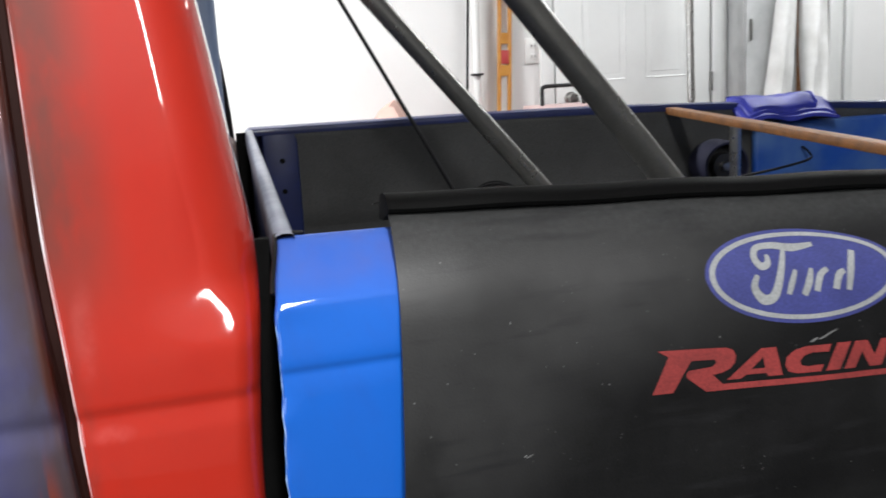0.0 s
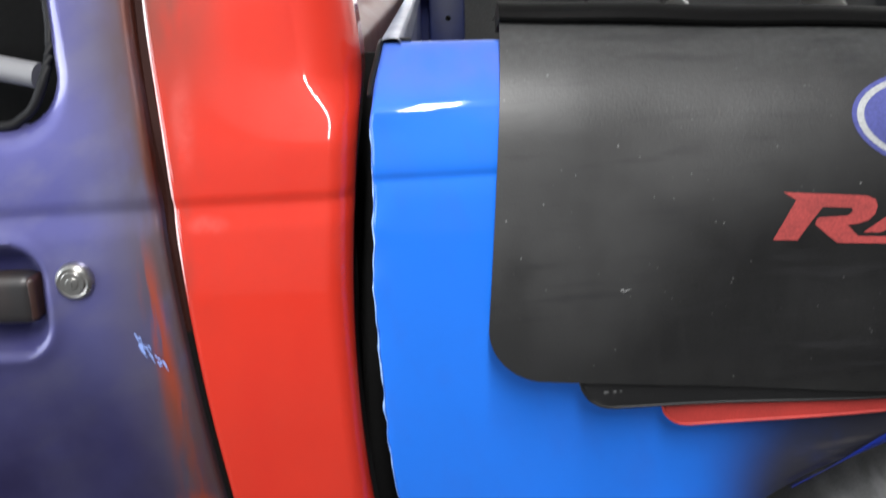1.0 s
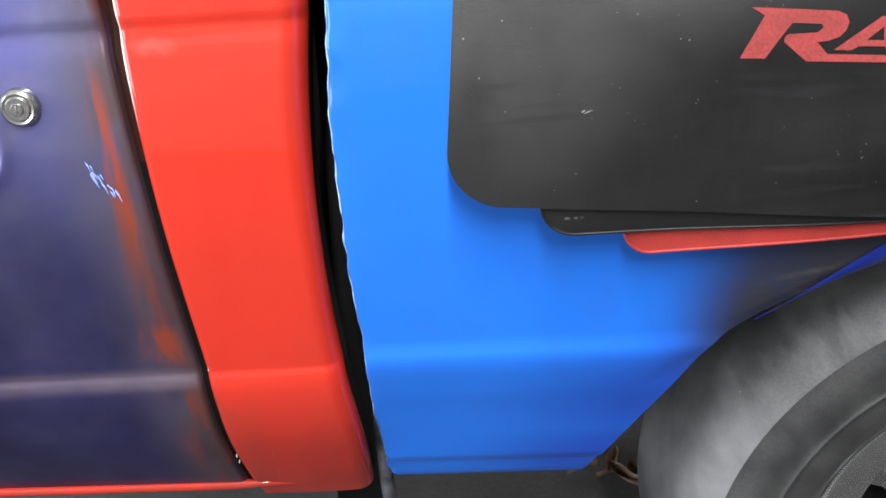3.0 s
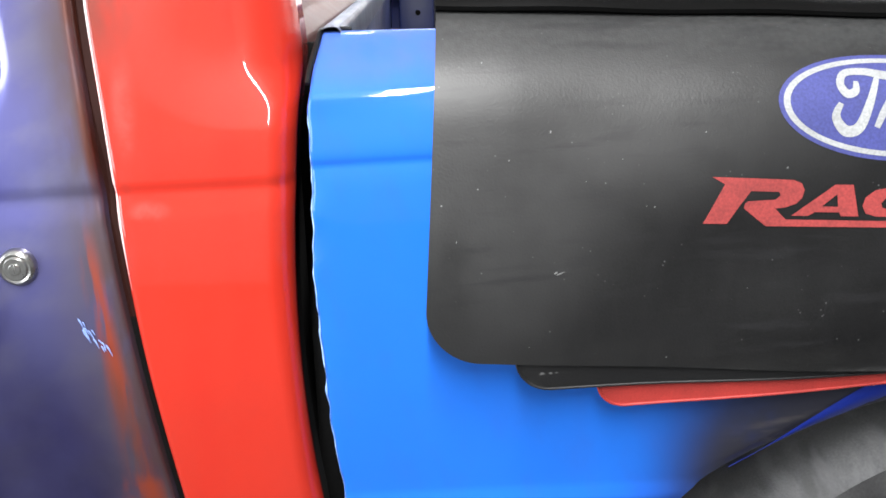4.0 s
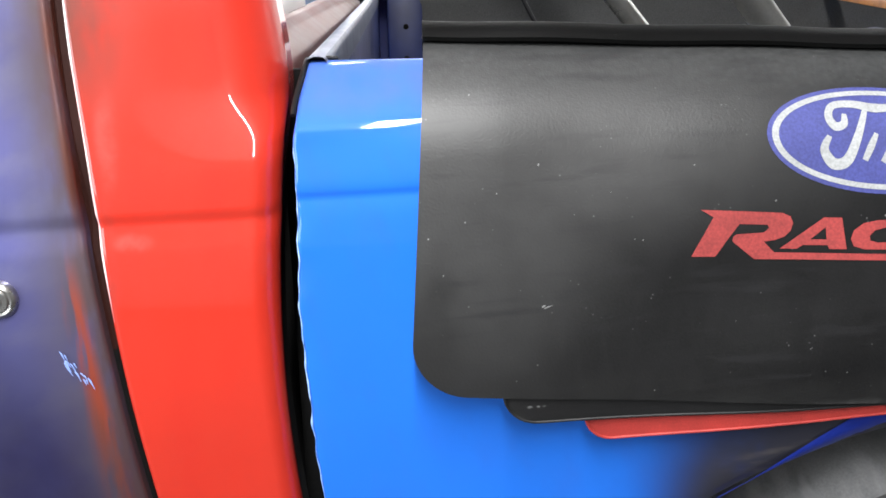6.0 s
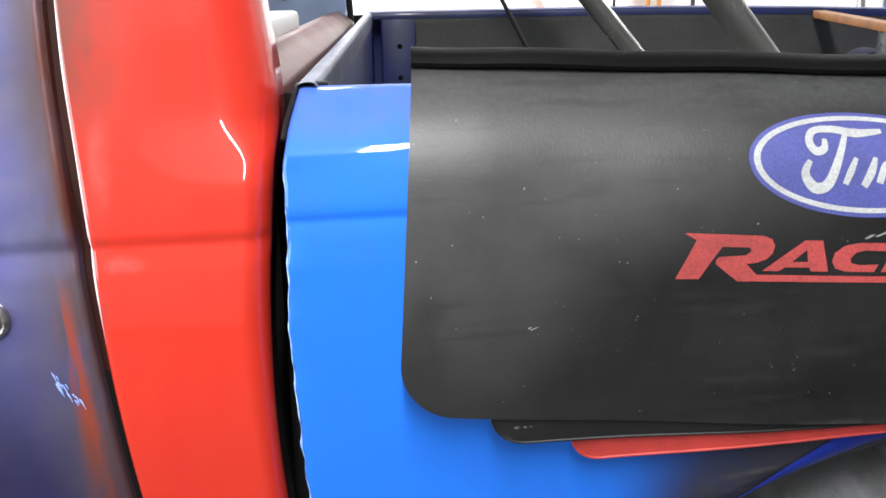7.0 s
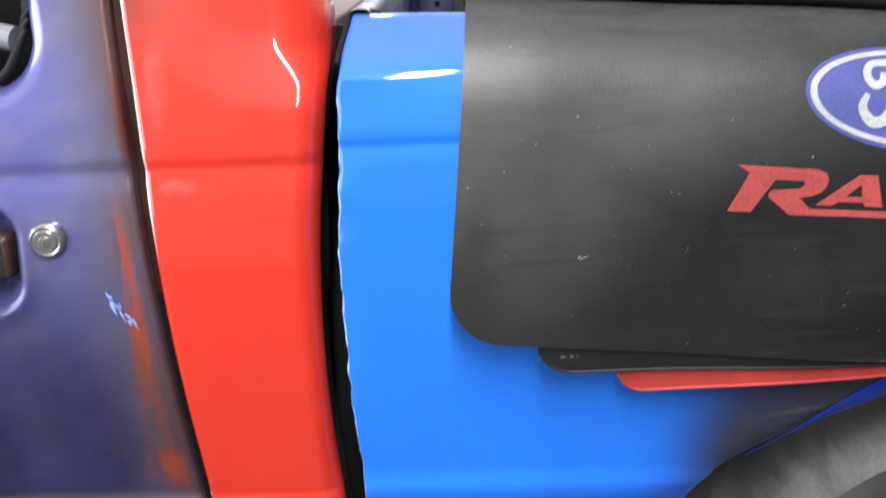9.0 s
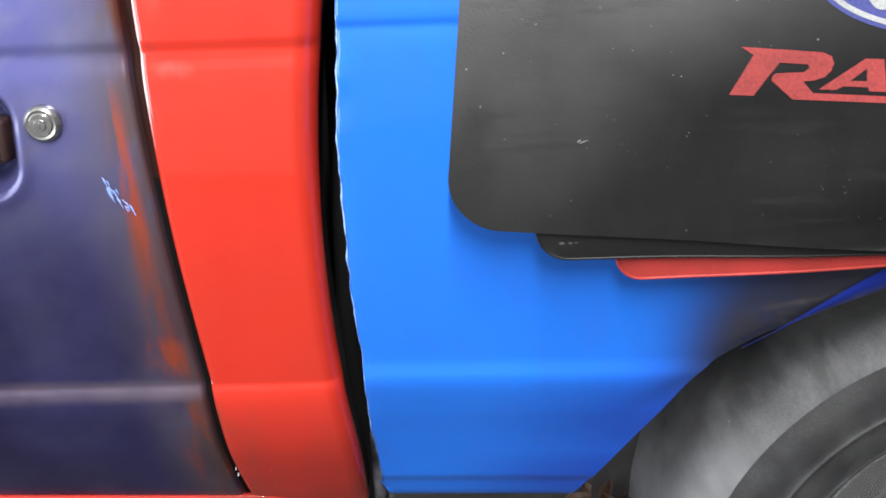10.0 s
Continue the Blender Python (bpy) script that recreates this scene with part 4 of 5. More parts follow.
# the same added black strip at the far side of the gap
part("gap_blackout", box(-0.030, 0.002, 1.58, 1.60, 0.40, 0.952), BLACK, truck, "black strip added deep in the gap to keep it dark")

# ---- rear wheel
WX, WZ = 0.646, 0.264
wheel = part("wheel", lathe([(0.196, 0.225), (0.190, 0.20), (0.186, 0.10), (0.190, 0.062), (0.197, 0.050), (0.2015, 0.046), (0.2035, 0.049), (0.2035, 0.06)], WX, WZ), ALLOY, truck, "polished alloy rear wheel")
prof = [(p.x, p.y) for p in curve([(0.198, 0.060, 0), (0.205, 0.046, 0), (0.222, 0.036, 0), (0.246, 0.031, 0), (0.252, 0.0275, 0), (0.258, 0.0290, 0), (0.282, 0.0275, 0), (0.304, 0.034, 0)], 5)]
part("sidewall", lathe(prof, WX, WZ, 128), SIDEWALL, wheel, "dark smooth tyre sidewall")
tread = [(p.x, p.y) for p in curve([(0.304, 0.0335, 0), (0.3070, 0.037, 0), (0.3130, 0.042, 0), (0.3240, 0.052, 0), (0.3325, 0.066, 0), (0.3370, 0.09, 0), (0.3380, 0.15, 0), (0.3370, 0.21, 0), (0.3325, 0.234, 0), (0.310, 0.250, 0), (0.29, 0.262, 0), (0.20, 0.255, 0)], 5)]
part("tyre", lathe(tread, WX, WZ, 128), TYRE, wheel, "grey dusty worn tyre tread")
disc = lathe([(0.189, 0.075), (0.180, 0.070), (0.160, 0.074), (0.135, 0.082)], WX, WZ, 96)
part("rim_face", disc, ALLOY, wheel, "polished rim face")
part("brake_drum", lathe([(0.14, 0.15), (0.14, 0.12), (0.0005, 0.12)], WX, WZ, 64), BLACK, wheel, "black brake drum")
for k in range(8):
    a0 = 2 * math.pi * k / 8 + 0.2
    spoke = bmesh.new()
    pts = [(r, w) for r, w in ((0.045, 0.022), (0.08, 0.017), (0.115, 0.018), (0.142, 0.030))]
    rows = []
    for r, w in pts:
        y = 0.088 - 0.02 * (0.142 - r) / 0.1
        for q in (-1, 0, 1):
            rows.append(spoke.verts.new((WX + r * math.cos(a0) - q * w * math.sin(a0), y + abs(q) * 0.012 - 0.006, WZ + r * math.sin(a0) + q * w * math.cos(a0))))
    for i in range(3):
        for q in (0, 1):
            spoke.faces.new((rows[3 * i + q], rows[3 * i + q + 1], rows[3 * i + q + 4], rows[3 * i + q + 3]))
    bmesh.ops.solidify(spoke, geom=spoke.faces[:], thickness=0.012)
    bmesh.ops.recalc_face_normals(spoke, faces=spoke.faces[:])
    part("spoke", spoke, ALLOY, wheel, "polished spoke")
part("hub_cap", lathe([(0.055, 0.090), (0.052, 0.066), (0.045, 0.060), (0.0005, 0.058)], WX, WZ, 48), ALLOY, wheel, "polished hub cap")
# the wheel sits well inside the arch
wheel.location.y += 0.042

# ---- roll bar braces that run down into the bed
part("roll_bar_brace", tube([(0.022, 0.60, 1.62), (0.398, 0.60, 1.15), (0.598, 0.60, 0.90), (0.857, 0.60, 0.576)], 0.0215, 24), STEEL, truck, "bare grey steel roll bar brace")
part("roll_bar_brace", tube([(-0.051, 1.25, 1.60), (0.327, 1.25, 1.15), (0.537, 1.25, 0.90), (0.809, 1.25, 0.576)], 0.0205, 24), STEEL, truck, "bare grey steel roll bar brace")
part("harness_cable", tube(curve([(-0.095, 0.60, 1.60), (0.064, 0.60, 1.30), (0.277, 0.60, 0.90), (0.449, 0.60, 0.577)], 6), 0.0030, 10), RUBBER, truck, "thin black cable running into the bed")
part("strap", tube(curve([(0.016, 0.06, 0.470), (0.017, 0.065, 0.42), (0.020, 0.075, 0.36), (0.030, 0.09, 0.30)], 5), [0.007] * 16, 10), material("grey_black_strap", (0.015, 0.015, 0.018), 0.5, vary=0.4, scale=60, second=(0.12, 0.12, 0.14)), truck, "frayed grey strap hanging under the gap")

# ---------------------------------------------------------------- protective covers over the bed rail
DRAPE = [(p.y, p.z) for p in curve([(0, 0.150, 0.960), (0, 0.120, 0.966), (0, 0.098, 0.9690), (0, 0.070, 0.9690), (0, 0.047, 0.9650), (0, 0.026, 0.9490), (0, 0.004, 0.9250), (0, -0.0105, 0.898), (0, -0.0185, 0.865), (0, -0.0225, 0.82), (0, -0.0240, 0.76), (0, -0.0235, 0.70), (0, -0.020, 0.66), (0, -0.016, 0.60)], 6)]
RUN = [0.0]
for (a, b), (c, d) in zip(DRAPE, DRAPE[1:]):
    RUN.append(RUN[-1] + math.hypot(c - a, d - b))


def drape(s):
    k = min(max(int(np.searchsorted(RUN, s)), 1), len(RUN) - 1)
    f = (s - RUN[k - 1]) / (RUN[k] - RUN[k - 1])
    y, z = [DRAPE[k - 1][i] + f * (DRAPE[k][i] - DRAPE[k - 1][i]) for i in (0, 1)]
    dy, dz = DRAPE[k][0] - DRAPE[k - 1][0], DRAPE[k][1] - DRAPE[k - 1][1]
    n = math.hypot(dy, dz)
    return y, z, dz / n, -dy / n


def run_at(z):
    """Distance along the drape at which it hangs at a height."""
    for k in range(len(DRAPE) - 1, 0, -1):
        if DRAPE[k][1] <= z <= DRAPE[k - 1][1]:
            f = (z - DRAPE[k - 1][1]) / (DRAPE[k][1] - DRAPE[k - 1][1])
            return RUN[k - 1] + f * (RUN[k] - RUN[k - 1])
    return RUN[-1]


# how far the hanging part stands off, by height
FLARE = [(0.60, 0.021), (0.66, 0.0195), (0.70, 0.0168), (0.73, 0.0143), (0.76, 0.0113), (0.79, 0.0079), (0.82, 0.0045), (0.84, 0.0026), (0.86, 0.0011), (0.885, 0.0), (0.99, 0.0)]


def cover_place(x, s, lift=0.0):
    y, z, ny, nz = drape(s)
    ripple = 0.0012 * math.sin(x * 17 + 1.0) + 0.0009 * math.sin(x * 31 + s * 22) + 0.0008 * math.sin(s * 45 + x * 9)
    sag = -0.037 * (x - 0.1) * (1 - smoothstep(0.11, 0.20, s)) * 2
    off = lift + ripple * smoothstep(0.08, 0.2, s)
    flare = smooth_between(FLARE, z)
    return set_in((x, y + ny * off, z + nz * off + sag * 0.5), toe_in(x) - flare)


def cover_edge(s):
    """Where the cover's front edge lies."""
    z = drape(s)[1]
    return between([(0.66, 0.0805), (0.74, 0.0835), (0.85, 0.0905), (0.97, 0.098)], z)


def cover_foot(x):
    return run_at(0.7035 - 0.052 * (x - 0.09))


def cover_keep(x, s):
    foot = cover_foot(x) - s
    edge = x - cover_edge(s)
    r = 0.043
    if foot < r and edge < r:
        return r - math.hypot(r - foot, r - edge)
    return min(foot, edge, 1.0)


cover = thing("fender_cover", 0.5, 0.04, 0.956, "black vinyl fender cover with oval badge draped over the bed rail", "fender cover")
us = steps((0.076, 0.004), (0.14, 0.010), (0.56, 0.03), 0.95)
ss = steps((0.006, 0.006), (0.12, 0.004), (0.30, 0.006), (0.37, 0.004), RUN[-1])
bm = sheet(us, ss, cover_place, keep=cover_keep, depth=0.0022)
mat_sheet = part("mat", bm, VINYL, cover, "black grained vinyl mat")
hem = bmesh.new()
tops = steps((0.0975, 0.012), 0.95)
ring = [(0.102, 0.955), (0.094, 0.9705), (0.084, 0.9785), (0.072, 0.9810), (0.0600, 0.9810), (0.0520, 0.9785), (0.0465, 0.9745), (0.0440, 0.9708), (0.0450, 0.9678), (0.0560, 0.9645), (0.0715, 0.9605), (0.078, 0.957)]
rows = [[hem.verts.new(set_in((x, y + 0.001 * math.sin(x * 23), z - 0.037 * (x - 0.1) + 0.0007 * math.sin(x * 40)), toe_in(x))) for y, z in ring] for x in tops]
for r, q in zip(rows, rows[1:]):
    for k in range(len(ring)):
        hem.faces.new((r[k], r[(k + 1) % len(ring)], q[(k + 1) % len(ring)], q[k]))
hem.faces.new(rows[0])
hem.faces.new(rows[-1][::-1])
bmesh.ops.recalc_face_normals(hem, faces=hem.faces[:])
part("hem", hem, VINYL_HEM, cover, "rolled black hem along the top edge")


def print_on(name, polygon, mat, parent, label="", lift=0.0012, holes=()):
    """A printed patch on the hanging cover: an outline of (x, height) points, laid on the sheet."""
    bm = bmesh.new()
    loops = []
    for outline in (polygon, *holes):
        vs = [bm.verts.new((x, z, 0)) for x, z in outline]
        loops += [bm.edges.new((a, b)) for a, b in zip(vs, vs[1:] + vs[:1])]
    bmesh.ops.triangle_fill(bm, edges=loops, use_beauty=True, use_dissolve=False)
    for k in range(60, 100):
        bmesh.ops.bisect_plane(bm, geom=bm.verts[:] + bm.edges[:] + bm.faces[:], plane_co=(0, k * 0.01, 0), plane_no=(0, 1, 0))
    for k in range(20, 80):
        bmesh.ops.bisect_plane(bm, geom=bm.verts[:] + bm.edges[:] + bm.faces[:], plane_co=(k * 0.015, 0, 0), plane_no=(1, 0, 0))
    for v in bm.verts:
        v.co = cover_place(v.co.x, run_at(v.co.y), lift)
    bmesh.ops.recalc_face_normals(bm, faces=bm.faces[:])
    return part(name, bm, mat, parent, label)


def ribbon(points, widths):
    """Outline of a brush stroke through (x, z) points."""
    mid = curve([(x, z, 0) for x, z in points], 6)
    n = len(mid) - 1
    left, right = [], []
    for i, p in enumerate(mid):
        d = (mid[min(i + 1, n)] - mid[max(i - 1, 0)]).normalized()
        w = between([(k / (len(widths) - 1), v) for k, v in enumerate(widths)], i / n) / 2
        left.append((p.x - d.y * w, p.y + d.x * w))
        right.append((p.x + d.y * w, p.y - d.x * w))
    return left + right[::-1]


# oval badge: plain shapes, no letters
OX, OZ, OA, OB = 0.4355, 0.8950, 0.0885, 0.0405


def oval(a, b, n=72):
    return [(OX + a * math.cos(2 * math.pi * k / n), OZ + b * math.sin(2 * math.pi * k / n) - 0.05 * a * math.cos(2 * math.pi * k / n)) for k in range(n)]


print_on("badge_oval", oval(OA, OB), PRINT_BLUE, cover, "printed blue oval badge", 0.0004)
print_on("badge_ring", oval(OA - 0.0035, OB - 0.0032), PRINT_WHITE, cover, "silver ring in the badge", 0.0007, holes=(oval(OA - 0.0085, OB - 0.0070),))


def stroke(points, widths):
    k = 0.0885 / 330
    print_on("badge_stroke", ribbon([(OX + (px - 690) * k, OZ - (py - 255) * k * 0.93) for px, py in points], [w * k for w in widths]), PRINT_WHITE, cover, "silver flourish in the badge", 0.0008)


stroke([(578, 181), (574, 212), (550, 219), (534, 189), (550, 155), (605, 150), (670, 164), (744, 158)], [12, 22, 24, 22, 20, 22, 28, 14])
stroke([(638, 170), (607, 259), (578, 318), (541, 325), (516, 285), (532, 247)], [14, 24, 30, 30, 24, 14])
stroke([(628, 318), (645, 280), (662, 243)], [16, 20, 12])
stroke([(680, 326), (702, 285), (716, 243)], [20, 24, 12])
stroke([(724, 318), (742, 270), (770, 250)], [20, 22, 14])
stroke([(790, 318), (806, 275), (828, 262)], [22, 24, 14])
stroke([(868, 196), (850, 260), (834, 326)], [20, 24, 18])

# lettering under the badge, slanted capitals with a long tail under them
KX, KZ, X0, Z0 = 1 / 4300, 1 / 4080, 0.2980, 0.8465


def letter(name, outline, holes=()):
    put = lambda pts: [(X0 + (a - 163) * KX, Z0 - (b - 610) * KZ - (a - 163) * KX * 0.035) for a, b in pts]
    print_on(name, put(outline), PRINT_RED, cover, "printed red slanted capital letter", 0.0005, [put(h) for h in holes])


letter("letter_r", [(163, 610), (300, 613), (425, 617), (452, 627), (462, 648), (456, 672), (438, 690), (405, 702), (372, 706), (408, 740), (840, 742), (1240, 742), (1236, 762), (345, 762), (270, 706), (272, 692), (282, 684), (370, 678), (386, 664), (380, 654), (290, 652), (262, 690), (218, 755), (140, 755), (205, 632)])
letter("letter_a", [(425, 728), (560, 630), (618, 630), (642, 728), (585, 728), (580, 716), (500, 716), (480, 728)], [[(522, 698), (574, 698), (568, 660)]])
letter("letter_c", [(838, 636), (826, 662), (760, 660), (728, 668), (712, 686), (716, 700), (740, 706), (806, 704), (794, 728), (700, 728), (664, 718), (652, 696), (660, 668), (690, 646), (740, 636)])
letter("letter_i", [(862, 634), (918, 634), (872, 728), (816, 728)])
letter("letter_n", [(936, 634), (986, 634), (1018, 688), (1046, 634), (1092, 634), (1046, 728), (998, 728), (964, 672), (936, 728), (890, 728)])
letter("letter_g", [(1262, 636), (1250, 660), (1170, 660), (1140, 672), (1126, 692), (1136, 704), (1180, 706), (1190, 692), (1160, 692), (1170, 674), (1248, 674), (1222, 728), (1110, 728), (1076, 714), (1072, 690), (1084, 662), (1116, 642), (1160, 636)])

# scuffs and flecks on the vinyl
for x, z, w, h in [(0.1790, 0.882, 0.0016, 0.0030), (0.3535, 0.852, 0.0020, 0.0022), (0.2930, 0.879, 0.0014, 0.0018), (0.1480, 0.862, 0.0015, 0.0015), (0.2560, 0.8250, 0.0015, 0.0018), (0.2500, 0.826, 0.0014, 0.0012), (0.1860, 0.7745, 0.0085, 0.0016), (0.1830, 0.7752, 0.0045, 0.0024), (0.4520, 0.8435, 0.024, 0.0022), (0.4390, 0.8400, 0.010, 0.0030), (0.1300, 0.930, 0.0014, 0.0016), (0.108, 0.802, 0.0012, 0.0022), (0.205, 0.845, 0.0011, 0.0011), (0.232, 0.861, 0.001, 0.001), (0.33, 0.759, 0.001, 0.0012), (0.163, 0.715, 0.0012, 0.001)]:
    pts = [(x + w / 2 * math.cos(a) * (0.6 + 0.3 * random.random()), z + 0.8 * h / 2 * math.sin(a) * (0.8 + 0.3 * random.random()) + (0.16 * w * math.cos(a))) for a in [2 * math.pi * k / 9 for k in range(9)]]
    print_on("scuff", pts, SCUFF, cover, "pale scuff on the vinyl", 0.0009)


def under_cover(name, label, mat, x_edge, foot_a, foot_b, back, radius, thick=0.0022):
    """A second cover whose lower edge shows under the first; foot runs from foot_a to foot_b."""
    def keep(x, s):
        foot = run_at(foot_a + (foot_b - foot_a) * (x - x_edge) / 0.3) - s
        edge = x - x_edge
        if foot < radius and edge < radius:
            return radius - math.hypot(radius - foot, radius - edge)
        return min(foot, edge)
    us = steps((x_edge - 0.004, 0.004), (x_edge + 0.06, 0.010), (0.56, 0.03), 0.94)
    ss = steps((0.10, 0.010), (0.26, 0.004), RUN[-1])
    bm = sheet(us, ss, lambda x, s: cover_place(x, s, back), keep=keep, depth=thick)
    holder = thing(name, 0.55, 0.0, 0.66, label, "fender cover")
    part("mat", bm, mat, holder)
    edge = []
    for k in range(9):
        a = math.pi / 2 * k / 8
        x = x_edge + radius * (1 - math.sin(a))
        edge.append((x, run_at(foot_a + (foot_b - foot_a) * (x - x_edge) / 0.3) - radius * (1 - math.cos(a))))
    edge = edge[::-1] + [(x, run_at(foot_a + (foot_b - foot_a) * (x - x_edge) / 0.3)) for x in steps((x_edge + radius + 0.01, 0.02), 0.93)]
    part("edge_binding", tube([cover_place(x, s - 0.0014, back + 0.0002) for x, s in edge], 0.0012, 8), mat, holder)
    return holder


under_cover("fender_cover", "plain black vinyl cover showing below the badged one", VINYL_UNDER, 0.1535, 0.6735, 0.6800, -0.0045, 0.028)
under_cover("fender_cover", "red vinyl cover hanging lowest against the blue bed", RED_VINYL, 0.2195, 0.6520, 0.6720, -0.0085, 0.024)

# ---------------------------------------------------------------- things in and on the bed
stick = thing("timber_stick", 1.03, 0.9, 0.915, "brown stained timber stick lying across the bed", "stick")
bm = box(-0.016, 0.016, -0.76, 0.76, -0.009, 0.009, 0.0025, 2)
bmesh.ops.transform(bm, verts=bm.verts, matrix=pose(1.012, 0.88, 0.920, 1.0, 0, -6.4))
part("bar", bm, WOOD, stick)
post = thing("steel_post", 1.12, 1.28, 0.575, "short shiny steel post standing on the bed floor", "post")
part("rod", tube([(1.098, 1.30, 0.576), (1.098, 1.30, 0.917)], 0.013, 20), CHROME, post)
part("foot_plate", box(1.058, 1.138, 1.26, 1.34, 0.575, 0.583, 0.002), STEEL, post)
reel = thing("winch_reel", 1.19, 1.56, 0.575, "dark blue and black cable reel with chrome bolt", "reel")
part("housing", lathe([(0.060, 1.60), (0.066, 1.58), (0.066, 1.52), (0.061, 1.505), (0.056, 1.505), (0.054, 1.53)], 1.190, 0.790, 56), material("near_black_blue_paint", (0.004, 0.005, 0.03), 0.8), reel, "dark blue round housing")
part("drum", lathe([(0.054, 1.54), (0.036, 1.535), (0.032, 1.515), (0.0005, 1.515)], 1.190, 0.790, 40), PLASTIC_BLACK, reel, "black drum")
part("bolt", lathe([(0.013, 1.517), (0.013, 1.505), (0.010, 1.498), (0.0005, 1.497)], 1.186, 0.790, 12), CHROME, reel, "chrome bolt")
part("stand", box(1.12, 1.26, 1.52, 1.60, 0.575, 0.722, 0.006), DEEP_BLUE, reel, "dark blue foot")
cord = thing("wire_hook", 1.2, 1.40, 0.575, "thin dark wire with a hooked end stretched in the bed", "wire")
part("wire", tube(curve([(0.86, 1.33, 0.735), (1.08, 1.40, 0.765), (1.30, 1.48, 0.775), (1.45, 1.55, 0.785), (1.468, 1.575, 0.80), (1.462, 1.60, 0.815)], 5), 0.0035, 8), RUBBER, cord)
hose = thing("hose_coil", 0.60, 1.56, 0.575, "black rubber hose coiled on the bed floor", "hose")
random.seed(12)
for k in range(5):
    r, cx, cy = 0.098 + 0.003 * random.uniform(-1, 1), 0.60 + 0.006 * random.uniform(-1, 1), 1.545 + 0.015 * k
    loop = [(cx + 0.85 * r * math.cos(a), cy + 0.012 * math.sin(2 * a + k), 0.583 + r + r * math.sin(a)) for a in [2 * math.pi * i / 40 for i in range(41)]]
    part("turn_of_hose", tube(loop, 0.0065, 10), RUBBER, hose)
board = thing("pale_board", 1.0, 0.5, 0.575, "pale grey board leaning inside the bed", "board")
bm = box(0.98, 1.30, 0.30, 0.325, 0.575, 0.905, 0.006)
part("sheet", bm, GREY_DOOR, board)
tarp = thing("folded_tarp", 1.41, 1.66, 0.934, "folded shiny blue tarpaulin resting on the far rail", "tarp")
for k, (dx, w, z0, h) in enumerate([(0.0, 0.275, 0.950, 0.015), (0.006, 0.26, 0.960, 0.013), (-0.010, 0.20, 0.969, 0.010)]):
    bm = box(1.41 + dx - w / 2, 1.41 + dx + w / 2, 1.555 + 0.012 * k, 1.725, z0 - 0.024, z0 - 0.024 + h, 0.012, 4)
    bmesh.ops.subdivide_edges(bm, edges=[e for e in bm.edges if e.calc_length() > 0.05], cuts=10, use_grid_fill=True)
    for v in bm.verts:
        v.co.z += 0.010 * noise.noise(v.co * 16) + 0.004 * noise.noise(v.co * 45) - 0.018 * smoothstep(0.10, 0.18, abs(v.co.x - 1.41)) - 0.032 * smoothstep(1.632, 1.57, v.co.y)
        v.co.y += 0.012 * noise.noise(v.co * 13 + Vector((3, 1, 2)))
    part("fold", bm, CLOTH_BLUE, tarp)

# ---------------------------------------------------------------- the garage
WX0, WX1, WY0, WY1, TOP = -3.2, 3.6, -4.6, 3.6, 2.62


def structure(name, bm, mat, label, smooth=False):
    ob = part(name, bm, mat, None, "", smooth)
    return tagged(ob, label, name.split("_")[0], "", "structure")


structure("floor", box(WX0 - 0.15, WX1 + 0.15, WY0 - 0.15, WY1 + 0.15, FLOOR - 0.12, FLOOR), CONCRETE, "grey stained concrete garage floor")
structure("ground", box(-80, WX0 - 0.15, -60, 60, FLOOR - 0.2, FLOOR - 0.02), ASPHALT, "pale driveway outside the garage")
structure("ceiling", box(WX0 - 0.15, WX1 + 0.15, WY0 - 0.15, WY1 + 0.15, TOP, TOP + 0.12), CEILING, "plain white garage ceiling")
structure("wall_north", box(WX0 - 0.15, WX1 + 0.15, WY1, WY1 + 0.15, FLOOR, TOP), WHITE_WALL, "white painted garage wall")
structure("wall_east", box(WX1, WX1 + 0.15, WY0, WY1, FLOOR, TOP), DRYWALL, "plain grey side wall, out of view")
bm = box(WX0 - 0.15, WX0, WY0, -4.3, FLOOR, TOP)
box(WX0 - 0.15, WX0, 3.2, WY1, FLOOR, TOP, bm=bm)
box(WX0 - 0.15, WX0, -4.3, 3.2, 2.12, TOP, bm=bm)
structure("wall_west", bm, WHITE_WALL, "white painted wall round the open vehicle doors")
structure("wall_south", box(WX0 - 0.15, WX1 + 0.15, WY0 - 0.15, WY0, FLOOR, TOP), DRYWALL, "plain grey wall, out of view")

# panelled door in the far wall
DX0, DX1, DY = 1.440, 2.222, 3.592
door1 = thing("door_1", (DX0 + DX1) / 2, DY, FLOOR, "white six-panel house door, closed", "door", kind="structure")
part("door_slab", box(DX0, DX1, DY - 0.018, DY + 0.006, FLOOR + 0.01, 1.985, 0.002), WHITE_DOOR, door1)
for x0, x1 in ((1.575, 1.790), (1.888, 2.095)):
    for z0, z1 in ((0.15, 0.80), (0.975, 1.56), (1.68, 1.88)):
        bm = box(x0, x1, DY - 0.021, DY - 0.017, z0, z1, 0.001)
        bmesh.ops.inset_region(bm, faces=[f for f in bm.faces if f.normal.y < -0.9], thickness=0.014, depth=-0.010)
        bmesh.ops.inset_region(bm, faces=[f for f in bm.faces if f.normal.y < -0.9 and f.calc_area() > 0.02], thickness=0.026, depth=0.008)
        part("door_panel", bm, WHITE_DOOR, door1, "", False)
for z in (0.15, 0.94, 1.78):
    part("hinge", tube([(DX1 + 0.006, DY - 0.024, z - 0.045), (DX1 + 0.006, DY - 0.024, z + 0.045)], 0.007, 12), STEEL, door1, "steel hinge")
